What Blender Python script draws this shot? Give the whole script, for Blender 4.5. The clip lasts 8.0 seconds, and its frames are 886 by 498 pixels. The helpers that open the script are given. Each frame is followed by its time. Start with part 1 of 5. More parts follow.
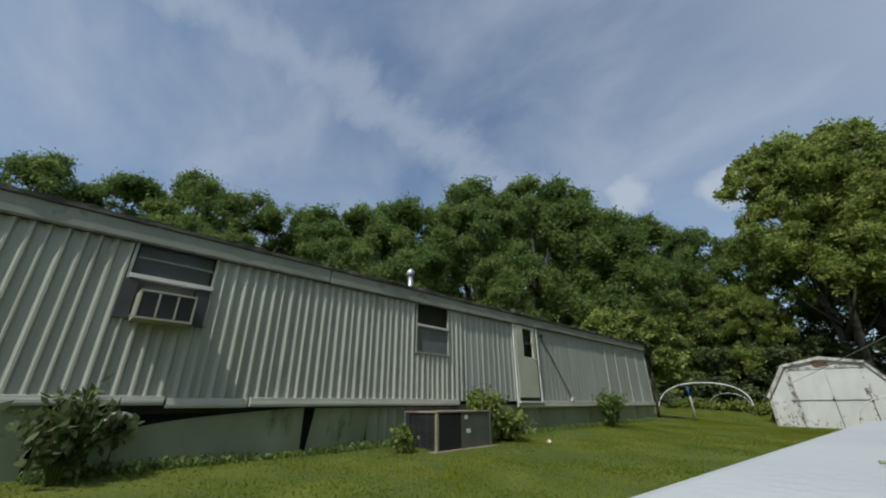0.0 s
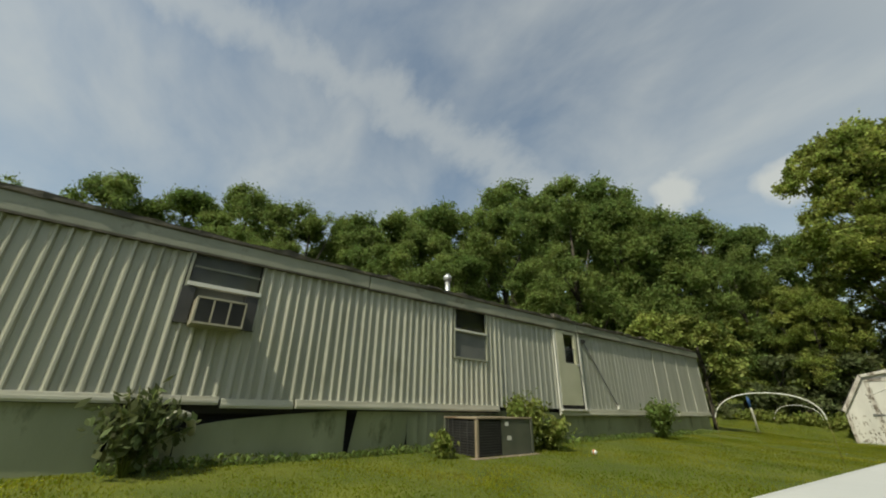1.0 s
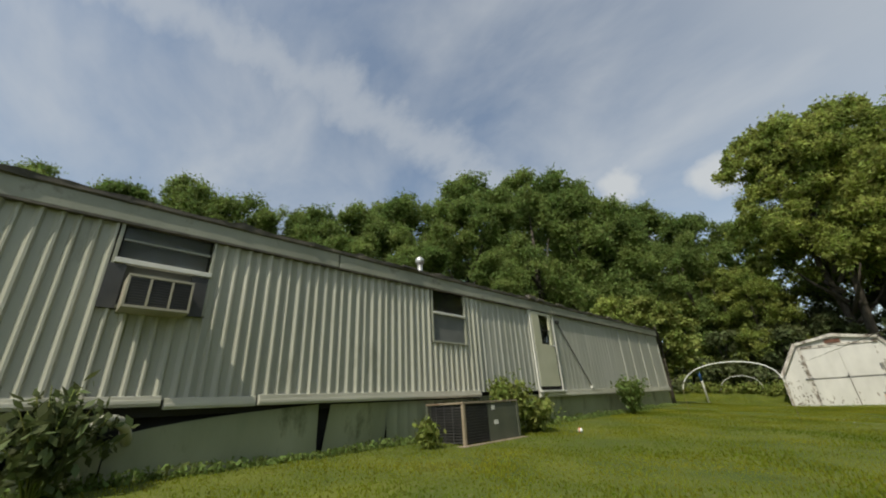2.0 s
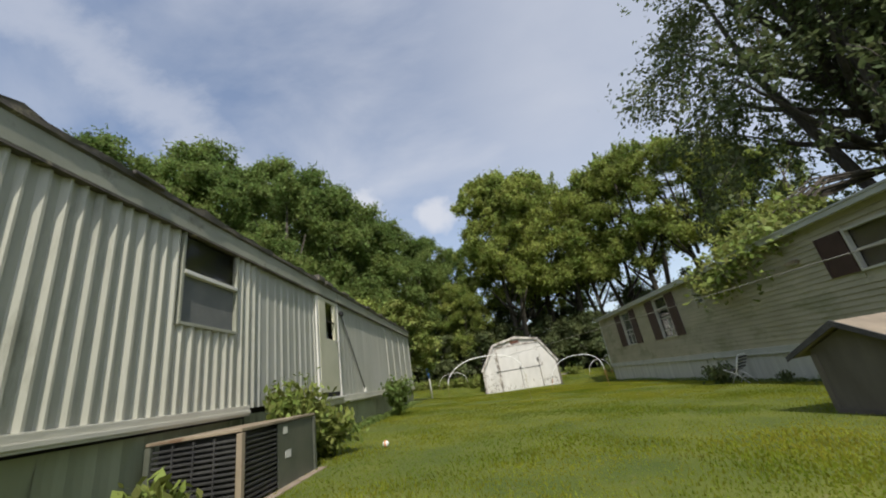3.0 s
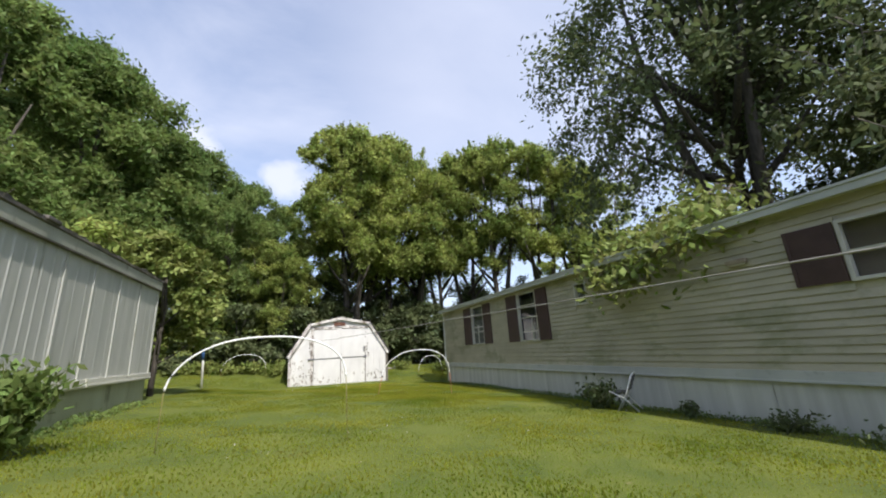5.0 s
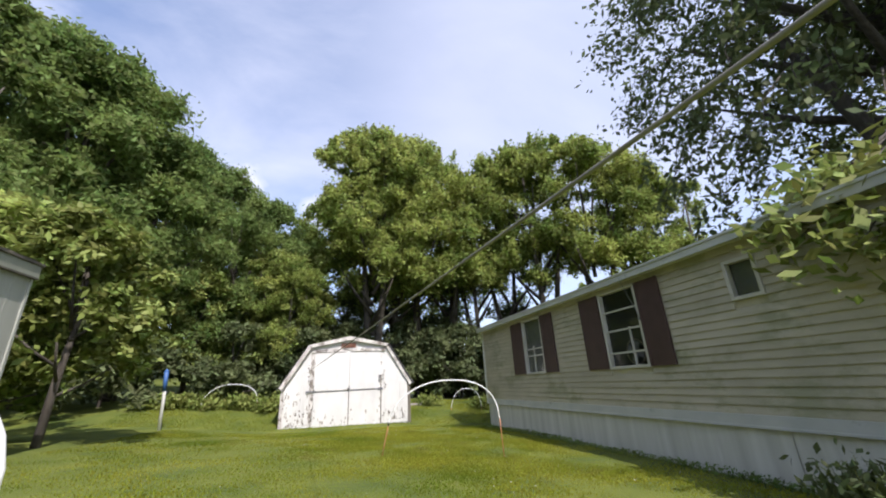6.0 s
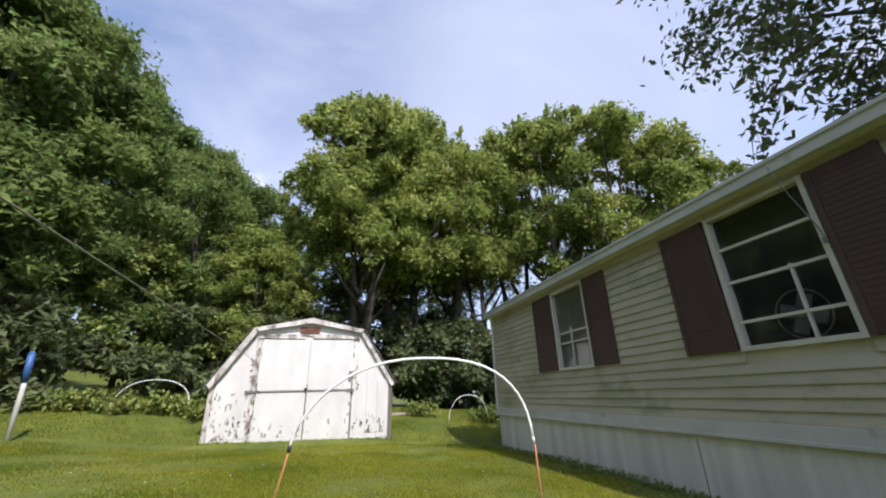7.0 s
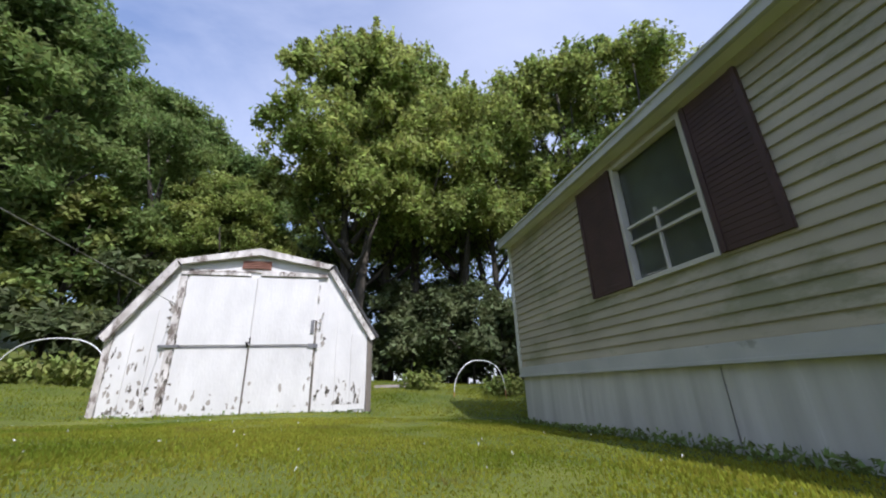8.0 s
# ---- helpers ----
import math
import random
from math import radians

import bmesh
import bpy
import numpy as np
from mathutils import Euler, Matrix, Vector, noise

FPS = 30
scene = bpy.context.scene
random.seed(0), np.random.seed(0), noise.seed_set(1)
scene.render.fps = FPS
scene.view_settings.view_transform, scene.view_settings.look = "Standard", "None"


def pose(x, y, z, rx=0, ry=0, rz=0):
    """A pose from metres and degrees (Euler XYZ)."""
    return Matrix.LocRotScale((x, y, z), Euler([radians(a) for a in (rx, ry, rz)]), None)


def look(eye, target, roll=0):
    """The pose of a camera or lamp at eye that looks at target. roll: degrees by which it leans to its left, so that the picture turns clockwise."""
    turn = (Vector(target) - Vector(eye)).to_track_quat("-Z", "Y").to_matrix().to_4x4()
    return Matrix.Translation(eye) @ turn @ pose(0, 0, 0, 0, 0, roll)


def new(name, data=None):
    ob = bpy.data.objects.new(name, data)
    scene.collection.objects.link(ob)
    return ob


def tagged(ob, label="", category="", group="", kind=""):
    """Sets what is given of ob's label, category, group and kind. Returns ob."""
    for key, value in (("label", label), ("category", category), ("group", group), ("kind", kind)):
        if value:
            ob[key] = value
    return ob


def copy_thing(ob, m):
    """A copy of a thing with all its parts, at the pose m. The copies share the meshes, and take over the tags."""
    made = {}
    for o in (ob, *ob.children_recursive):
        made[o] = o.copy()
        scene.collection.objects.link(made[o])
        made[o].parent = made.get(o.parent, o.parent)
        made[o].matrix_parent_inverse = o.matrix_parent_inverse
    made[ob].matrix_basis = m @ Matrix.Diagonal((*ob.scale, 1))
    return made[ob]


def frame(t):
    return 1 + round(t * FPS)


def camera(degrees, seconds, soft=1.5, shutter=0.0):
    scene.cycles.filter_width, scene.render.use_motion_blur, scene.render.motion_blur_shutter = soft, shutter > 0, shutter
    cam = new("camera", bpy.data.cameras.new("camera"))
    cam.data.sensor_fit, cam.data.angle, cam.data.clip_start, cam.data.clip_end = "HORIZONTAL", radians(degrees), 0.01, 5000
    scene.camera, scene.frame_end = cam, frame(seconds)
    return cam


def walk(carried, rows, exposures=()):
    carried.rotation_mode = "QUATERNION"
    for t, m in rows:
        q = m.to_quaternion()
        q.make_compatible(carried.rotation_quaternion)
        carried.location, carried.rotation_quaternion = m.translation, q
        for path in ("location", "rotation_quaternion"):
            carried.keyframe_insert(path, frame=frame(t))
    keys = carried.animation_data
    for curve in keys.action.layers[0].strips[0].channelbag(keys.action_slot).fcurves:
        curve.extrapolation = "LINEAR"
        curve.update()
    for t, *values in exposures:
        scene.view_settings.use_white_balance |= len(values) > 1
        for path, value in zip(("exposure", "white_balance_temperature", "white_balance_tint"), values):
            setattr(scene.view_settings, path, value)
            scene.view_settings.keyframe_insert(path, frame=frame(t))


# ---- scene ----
# ================= camera and path =================
cam = camera(100.0, 8.0, soft=2.0)


def view(x, y, z, yaw, pitch, roll):
    """Camera pose from a place, a heading (to the left of +y), a pitch and a roll."""
    a, b = radians(yaw), radians(pitch)
    way = Vector((-math.sin(a) * math.cos(b), math.cos(a) * math.cos(b), math.sin(b)))
    eye = Vector((x, y, z))
    return look(eye, eye + way, roll)


walk(cam, [
    (0.0, view(5.07, -17.43, 0.565, 43.7, 22.8, -0.4)),
    (0.5, view(5.07, -17.43, 0.565, 46.0, 23.4, 1.8)),
    (0.7, view(5.07, -17.43, 0.565, 47.5, 24.0, 2.3)),
    (1.0, view(5.07, -17.43, 0.565, 49.8, 23.5, 0.9)),
    (1.2, view(5.07, -17.43, 0.57, 47.0, 23.5, -0.6)),
    (1.6, view(4.80, -17.42, 0.64, 44.0, 23.0, -2.5)),
    (2.3, view(4.02, -17.13, 0.33, 38.7, 22.2, -6.4)),
    (2.4, view(3.81, -17.09, 0.35, 34.5, 21.5, -7.4)),
    (2.5, view(3.58, -16.98, 0.41, 30.7, 21.1, -7.5)),
    (2.7, view(3.20, -16.78, 0.45, 19.1, 21.1, -9.2)),
    (2.8, view(3.00, -16.60, 0.51, 12.0, 20.1, -9.0)),
    (3.0, view(2.58, -16.03, 0.56, 1.6, 19.6, -9.5)),
    (3.3, view(2.37, -15.60, 0.60, -8.2, 19.0, -10.0)),
    (3.5, view(2.15, -15.18, 0.67, -16.1, 18.2, -11.1)),
    (3.7, view(2.22, -14.82, 0.69, -22.3, 18.6, -9.6)),
    (4.0, view(2.45, -14.11, 0.76, -29.8, 18.6, -6.9)),
    (4.5, view(2.77, -12.98, 0.82, -32.1, 15.7, -5.2)),
    (5.0, view(3.15, -11.21, 0.76, -22.4, 15.0, -3.7)),
    (5.2, view(3.30, -10.57, 0.73, -18.1, 15.5, -3.5)),
    (6.3, view(4.95, -6.00, 0.75, -17.5, 21.2, -3.3)),
    (6.5, view(5.14, -5.29, 0.74, -18.0, 21.8, -4.4)),
    (6.7, view(5.36, -4.60, 0.63, -17.8, 22.6, -3.9)),
    (7.0, view(5.88, -3.60, 0.475, -16.3, 21.4, -1.6)),
    (7.2, view(6.22, -2.93, 0.41, -14.1, 21.2, 4.2)),
    (7.5, view(6.64, -2.01, 0.225, -13.2, 20.1, 2.7)),
    (7.8, view(6.85, -1.01, 0.01, -13.6, 19.6, -0.1)),
    (8.0, view(6.99, -0.395, -0.128, -14.7, 20.1, -2.1)),
], exposures=[(0.0, -0.15, 6100, 4), (0.5, -0.05, 6700, 2), (1.0, 0.1, 7600, -1), (1.2, 0.1, 7600, -1), (2.3, 0.18, 6900, 7), (3.5, 0.51, 6700, 10), (4.5, 0.72, 6600, 9), (5.2, 0.84, 6250, 16), (6.5, 0.95, 6250, 18), (7.0, 0.82, 6150, 18), (8.0, 0.73, 5800, 19)])

# ================= sky and sun =================
SUN_WAY = Vector((0.18, -0.75, 1.0)).normalized()
world = bpy.data.worlds.new("sky")
scene.world = world
world.use_nodes = True
wn, wl = world.node_tree.nodes, world.node_tree.links
wn.clear()
w_out = wn.new("ShaderNodeOutputWorld")
w_bg = wn.new("ShaderNodeBackground")
w_sky = wn.new("ShaderNodeTexSky")
w_sky.sky_type, w_sky.sun_disc = "NISHITA", False
w_sky.sun_elevation = math.asin(SUN_WAY.z)
w_sky.sun_rotation = math.atan2(SUN_WAY.x, SUN_WAY.y)
w_sky.air_density, w_sky.dust_density, w_sky.ozone_density = 1.0, 1.2, 1.5
w_bg.inputs["Strength"].default_value = 0.138
w_co = wn.new("ShaderNodeTexCoord")
w_map = wn.new("ShaderNodeMapping")
w_map.inputs["Rotation"].default_value = (0.25, 0.15, 0.75)
w_map.inputs["Scale"].default_value = (0.7, 1.9, 1.7)
w_noise = wn.new("ShaderNodeTexNoise")
w_noise.inputs["Scale"].default_value = 1.9
w_noise.inputs["Detail"].default_value = 9
w_noise.inputs["Roughness"].default_value = 0.55
w_noise.inputs["Distortion"].default_value = 0.35
w_ramp = wn.new("ShaderNodeValToRGB")
w_ramp.color_ramp.elements[0].position = 0.36
w_ramp.color_ramp.elements[0].color = (0.12, 0.12, 0.12, 1)
w_ramp.color_ramp.elements[1].position = 0.78
w_ramp.color_ramp.elements[1].color = (0.72, 0.72, 0.72, 1)
w_mix = wn.new("ShaderNodeMixRGB")
w_mix.inputs[2].default_value = (3.95, 4.15, 4.65, 1)
wl.new(w_co.outputs["Generated"], w_map.inputs["Vector"])
wl.new(w_map.outputs[0], w_noise.inputs["Vector"])
wl.new(w_noise.outputs[0], w_ramp.inputs[0])


def sky_math(kind, a, b=None):
    """One step of arithmetic in the sky; inputs are sockets or plain values."""
    node = wn.new("ShaderNodeVectorMath" if kind in ("DOT_PRODUCT", "DISTANCE") else "ShaderNodeMath")
    node.operation = kind
    for slot, v in zip(node.inputs, (a, b)):
        if isinstance(v, bpy.types.NodeSocket):
            wl.new(v, slot)
        elif v is not None:
            slot.default_value = v
    return node.outputs["Value"]


def sky_fade(value, near, far):
    """1 at near and below, falling softly to 0 at far."""
    node = wn.new("ShaderNodeMapRange")
    node.interpolation_type = "SMOOTHSTEP"
    node.inputs["From Min"].default_value, node.inputs["From Max"].default_value = near, far
    node.inputs["To Min"].default_value, node.inputs["To Max"].default_value = 1.0, 0.0
    wl.new(value, node.inputs["Value"])
    return node.outputs[0]


# a long streak of cirrus over the wood, frayed by fine noise
w_fray = wn.new("ShaderNodeTexNoise")
w_fray.inputs["Scale"].default_value, w_fray.inputs["Detail"].default_value = 5.5, 8
w_fray.inputs["Roughness"].default_value = 0.6
wl.new(w_map.outputs[0], w_fray.inputs["Vector"])
off = sky_math("MULTIPLY", sky_math("SUBTRACT", w_fray.outputs[0], 0.5), 0.22)
across = sky_math("ADD", sky_math("DOT_PRODUCT", w_co.outputs["Generated"], (0.729, -0.053, 0.682)), off)
streak = sky_math("MULTIPLY", sky_fade(sky_math("ABSOLUTE", across), 0.0, 0.13), 0.52)
cover = sky_math("MAXIMUM", w_ramp.outputs[0], streak)
veil = sky_fade(sky_math("DISTANCE", w_co.outputs["Generated"], (0.50, 0.62, 0.60)), 0.15, 0.95)
cover = sky_math("MAXIMUM", cover, sky_math("MULTIPLY", veil, sky_math("ADD", 0.30, sky_math("MULTIPLY", w_noise.outputs[0], 0.55))))
# two small heaped clouds over the gap between wood and tree row
w_puff = wn.new("ShaderNodeTexNoise")
w_puff.inputs["Scale"].default_value, w_puff.inputs["Detail"].default_value = 9.0, 6
wl.new(w_co.outputs["Generated"], w_puff.inputs["Vector"])
lump = sky_math("MULTIPLY", sky_math("SUBTRACT", w_puff.outputs[0], 0.5), 0.16)
for way in ((-0.20, 0.86, 0.46), (-0.03, 0.90, 0.43)):
    near_it = sky_math("ADD", sky_math("DISTANCE", w_co.outputs["Generated"], way), lump)
    cover = sky_math("MAXIMUM", cover, sky_math("MULTIPLY", sky_fade(near_it, 0.02, 0.085), 0.88))
wl.new(cover, w_mix.inputs[0])
wl.new(w_sky.outputs[0], w_mix.inputs[1])
wl.new(w_mix.outputs[0], w_bg.inputs["Color"])
wl.new(w_bg.outputs[0], w_out.inputs["Surface"])

sun = new("sun", bpy.data.lights.new("sun", "SUN"))
sun.data.energy, sun.data.angle, sun.data.color = 3.4, radians(0.6), (1.0, 0.95, 0.86)
sun.matrix_world = look(SUN_WAY * 60, (0, 0, 0))


# ================= materials =================
def mat(name, c1, c2, scale=6.0, rough=0.6, bump=0.0, bump_scale=40.0, metal=0.0, stain=None, stain_scale=1.2,
        stain_at=0.56, vary=0.0, island=False, gap=(1, 1, 1), through_light=0.0):
    """Two colours broken up at two scales, with an optional stain, relief and change from piece to piece."""
    m = bpy.data.materials.new(name)
    m.use_nodes = True
    n, l = m.node_tree.nodes, m.node_tree.links
    bsdf, out = n["Principled BSDF"], n["Material Output"]
    bsdf.inputs["Roughness"].default_value, bsdf.inputs["Metallic"].default_value = rough, metal
    co = n.new("ShaderNodeTexCoord")
    mp = n.new("ShaderNodeMapping")
    mp.inputs["Scale"].default_value = gap
    l.new(co.outputs["Object"], mp.inputs["Vector"])
    big = n.new("ShaderNodeTexNoise")
    big.inputs["Scale"].default_value, big.inputs["Detail"].default_value = scale, 6
    l.new(mp.outputs[0], big.inputs["Vector"])
    ramp = n.new("ShaderNodeValToRGB")
    ramp.color_ramp.elements[0].position, ramp.color_ramp.elements[1].position = 0.32, 0.68
    ramp.color_ramp.elements[0].color, ramp.color_ramp.elements[1].color = (*c1, 1), (*c2, 1)
    l.new(big.outputs[0], ramp.inputs[0])
    colour = ramp.outputs[0]
    if stain:
        sn = n.new("ShaderNodeTexNoise")
        sn.inputs["Scale"].default_value, sn.inputs["Detail"].default_value = stain_scale, 8
        sn.inputs["Roughness"].default_value = 0.7
        l.new(mp.outputs[0], sn.inputs["Vector"])
        sr = n.new("ShaderNodeValToRGB")
        sr.color_ramp.elements[0].position, sr.color_ramp.elements[1].position = stain_at, stain_at + 0.1
        l.new(sn.outputs[0], sr.inputs[0])
        mx = n.new("ShaderNodeMixRGB")
        l.new(sr.outputs[0], mx.inputs[0])
        l.new(colour, mx.inputs[1])
        mx.inputs[2].default_value = (*stain, 1)
        colour = mx.outputs[0]
    if vary:
        hsv = n.new("ShaderNodeHueSaturation")
        src = n.new("ShaderNodeNewGeometry").outputs["Random Per Island"] if island else n.new("ShaderNodeObjectInfo").outputs["Random"]
        rng = n.new("ShaderNodeMapRange")
        rng.inputs["To Min"].default_value, rng.inputs["To Max"].default_value = 1 - vary, 1 + vary
        l.new(src, rng.inputs["Value"])
        l.new(rng.outputs[0], hsv.inputs["Value"])
        if island:
            hue = n.new("ShaderNodeMapRange")
            hue.inputs["To Min"].default_value, hue.inputs["To Max"].default_value = 0.475, 0.515
            l.new(src, hue.inputs["Value"])
            l.new(hue.outputs[0], hsv.inputs["Hue"])
        l.new(colour, hsv.inputs["Color"])
        colour = hsv.outputs[0]
    l.new(colour, bsdf.inputs["Base Color"])
    if bump:
        fine = n.new("ShaderNodeTexNoise")
        fine.inputs["Scale"].default_value, fine.inputs["Detail"].default_value = bump_scale, 4
        l.new(mp.outputs[0], fine.inputs["Vector"])
        bp = n.new("ShaderNodeBump")
        bp.inputs["Strength"].default_value, bp.inputs["Distance"].default_value = bump, 0.02
        l.new(fine.outputs[0], bp.inputs["Height"])
        l.new(bp.outputs[0], bsdf.inputs["Normal"])
    if through_light:
        bsdf.inputs["Specular IOR Level"].default_value = 0.25
        tr = n.new("ShaderNodeBsdfTranslucent")
        l.new(colour, tr.inputs["Color"])
        ms = n.new("ShaderNodeMixShader")
        ms.inputs[0].default_value = through_light
        l.new(bsdf.outputs[0], ms.inputs[1])
        l.new(tr.outputs[0], ms.inputs[2])
        l.new(ms.outputs[0], out.inputs["Surface"])
    return m


M_GROUND = mat("lawn_soil", (0.055, 0.086, 0.006), (0.122, 0.142, 0.013), 1.2, 0.95, 0.8, 60, stain=(0.17, 0.15, 0.06), stain_scale=14, stain_at=0.60)
M_GRASS = mat("grass_blades", (0.172, 0.245, 0.020), (0.410, 0.415, 0.050), 0.55, 0.8, vary=0.20, island=True, stain=(0.285, 0.275, 0.065), stain_scale=1.3, stain_at=0.58, through_light=0.70)
M_LEAF = mat("forest_leaves", (0.108, 0.172, 0.046), (0.225, 0.292, 0.085), 0.35, 0.72, vary=0.45, island=True, through_light=0.5)
M_LEAF_B = mat("bright_leaves", (0.146, 0.218, 0.050), (0.385, 0.425, 0.115), 0.45, 0.72, vary=0.6, island=True, through_light=0.55)
M_LEAF_D = mat("dark_leaves", (0.078, 0.109, 0.045), (0.159, 0.189, 0.080), 0.6, 0.65, vary=0.4, island=True, through_light=0.42)
M_BARK = mat("bark", (0.048, 0.040, 0.031), (0.095, 0.082, 0.066), 3, 0.9, 0.8, 18, gap=(4, 4, 1))
M_ALU = mat("painted_aluminium", (0.335, 0.338, 0.28), (0.44, 0.438, 0.37), 1.5, 0.42, 0.12, 30, stain=(0.24, 0.24, 0.185), stain_scale=1.4, stain_at=0.6, gap=(1, 1, 0.25))
M_ALU_FLAT = mat("flat_aluminium_panel", (0.335, 0.342, 0.30), (0.435, 0.438, 0.395), 1.2, 0.45, 0.1, 20, stain=(0.21, 0.21, 0.16), stain_scale=1.8, stain_at=0.6, gap=(1, 3, 0.35))
M_TRIM = mat("white_trim", (0.58, 0.58, 0.54), (0.70, 0.69, 0.65), 2.5, 0.45, 0.1, 40, stain=(0.40, 0.38, 0.32), stain_scale=2.2, stain_at=0.64)
M_BELT = mat("stained_belt_rail", (0.44, 0.43, 0.36), (0.58, 0.57, 0.49), 2.5, 0.5, 0.1, 40, stain=(0.27, 0.25, 0.18), stain_scale=2.6, stain_at=0.6, gap=(1, 0.5, 1))
M_SKIRT = mat("old_skirting", (0.215, 0.24, 0.14), (0.315, 0.335, 0.215), 1.5, 0.55, 0.15, 30, stain=(0.11, 0.125, 0.06), stain_scale=1.8, stain_at=0.56, gap=(1, 1, 0.4))
M_SKIRT_W = mat("white_skirting", (0.45, 0.445, 0.385), (0.62, 0.61, 0.545), 4.5, 0.55, 0.12, 30, stain=(0.70, 0.69, 0.62), stain_scale=5.5, stain_at=0.6, gap=(1, 1, 0.06))
M_ROOF = mat("old_metal_roof", (0.05, 0.046, 0.04), (0.13, 0.115, 0.095), 4, 0.75, 0.3, 30, stain=(0.30, 0.26, 0.19), stain_scale=5, stain_at=0.6)
M_FASCIA = mat("grey_fascia", (0.25, 0.26, 0.21), (0.335, 0.34, 0.28), 2, 0.5, 0.1, 30, stain=(0.16, 0.15, 0.12), stain_scale=3, stain_at=0.58)
M_VINYL = mat("tan_vinyl", (0.355, 0.322, 0.228), (0.435, 0.392, 0.285), 1.7, 0.55, 0.1, 50, stain=(0.275, 0.268, 0.168), stain_scale=1.1, stain_at=0.52, vary=0.06, gap=(1, 0.8, 1.6))
M_MAROON = mat("maroon_shutter", (0.050, 0.026, 0.023), (0.070, 0.037, 0.033), 4, 0.6, 0.1, 40)
# near-black that paints in the shade of rooms, crawl spaces and gaps
M_DARK = mat("painted_inside_dark", (0.012, 0.012, 0.013), (0.03, 0.03, 0.028), 2, 0.8)
M_EAVE = mat("dull_eave_metal", (0.40, 0.41, 0.38), (0.50, 0.50, 0.46), 2, 0.5, 0.1, 40, stain=(0.28, 0.28, 0.24), stain_scale=2.5, stain_at=0.6)
M_SHED = mat("peeling_white_paint", (0.56, 0.55, 0.53), (0.65, 0.64, 0.615), 3, 0.6, 0.25, 25, stain=(0.45, 0.43, 0.40), stain_scale=5.5, stain_at=0.66, vary=0.03, gap=(1, 1, 0.45))
M_SHED_TRIM = mat("weathered_shed_trim", (0.34, 0.31, 0.28), (0.70, 0.67, 0.63), 5, 0.7, 0.3, 25, stain=(0.15, 0.12, 0.10), stain_scale=6, stain_at=0.5, gap=(1, 1, 0.5))
M_SHINGLE = mat("dark_shingle", (0.035, 0.035, 0.037), (0.075, 0.072, 0.07), 8, 0.9, 0.6, 50)
M_WHITE = mat("white_pipe", (0.72, 0.72, 0.70), (0.82, 0.82, 0.80), 5, 0.4)
M_ORANGE = mat("orange_rod", (0.62, 0.25, 0.12), (0.74, 0.34, 0.18), 5, 0.45)


M_GREY_PAINT = mat("grey_green_metal", (0.075, 0.085, 0.065), (0.115, 0.12, 0.092), 4, 0.5, 0.1, 40, stain=(0.09, 0.08, 0.06), stain_scale=6, stain_at=0.62)
M_LOUVRE = mat("dark_louvre", (0.035, 0.035, 0.037), (0.065, 0.064, 0.062), 5, 0.5, 0.1, 40)
M_BEIGE = mat("beige_metal", (0.23, 0.185, 0.13), (0.32, 0.262, 0.19), 5, 0.6, 0.1, 40, stain=(0.17, 0.11, 0.07), stain_scale=4, stain_at=0.54)
M_DOOR = mat("cream_door", (0.47, 0.47, 0.35), (0.56, 0.55, 0.43), 2, 0.5, 0.1, 30, stain=(0.40, 0.40, 0.30), stain_scale=2, stain_at=0.62)
M_SCREEN = mat("insect_screen", (0.11, 0.12, 0.12), (0.17, 0.175, 0.17), 3, 0.7, 0.1, 60)
# sheet colour painted as a dim interior with its greenish reflection
M_DIM = mat("painted_dim_room", (0.085, 0.095, 0.072), (0.14, 0.15, 0.115), 2.5, 0.7, 0.1, 60)
M_SHADE = mat("brown_blind", (0.13, 0.098, 0.072), (0.20, 0.155, 0.115), 3, 0.7, 0.1, 40)
M_BLIND = mat("pale_blind", (0.42, 0.38, 0.29), (0.52, 0.48, 0.38), 4, 0.7)
M_ACBODY = mat("air_conditioner_casing", (0.29, 0.27, 0.21), (0.38, 0.355, 0.28), 3, 0.5, 0.1, 40, stain=(0.36, 0.33, 0.24), stain_scale=4, stain_at=0.6)
M_WINTRIM = mat("cream_window_trim", (0.44, 0.42, 0.36), (0.53, 0.51, 0.44), 3, 0.5, 0.1, 40)
M_WOOD = mat("weathered_plywood", (0.095, 0.083, 0.068), (0.165, 0.145, 0.118), 4, 0.85, 0.4, 30, stain=(0.06, 0.054, 0.045), stain_scale=3, stain_at=0.58, gap=(1, 1, 0.3))
M_PEEL = mat("greyed_bare_wood", (0.26, 0.235, 0.20), (0.36, 0.33, 0.29), 6, 0.85, 0.3, 30)
M_WOOD_TAN = mat("bare_roof_board", (0.18, 0.148, 0.112), (0.27, 0.225, 0.17), 4, 0.85, 0.3, 30, stain=(0.27, 0.22, 0.16), stain_scale=4, stain_at=0.6)
M_BLUE = mat("blue_paint", (0.03, 0.09, 0.26), (0.05, 0.14, 0.36), 5, 0.5, 0.1, 40)
M_BLACK = mat("black_plastic", (0.015, 0.015, 0.016), (0.03, 0.03, 0.03), 5, 0.5)
M_CABLE = mat("grey_cable", (0.10, 0.10, 0.11), (0.18, 0.18, 0.18), 9, 0.5)
M_ROPE = mat("weathered_rope", (0.20, 0.19, 0.165), (0.29, 0.275, 0.24), 9, 0.7)
M_STEEL = mat("galvanised_steel", (0.45, 0.46, 0.47), (0.60, 0.60, 0.60), 6, 0.4, 0.1, 40, metal=0.7)
M_TABLE = mat("white_table_top", (0.50, 0.52, 0.52), (0.58, 0.59, 0.58), 3, 0.45, 0.1, 60)
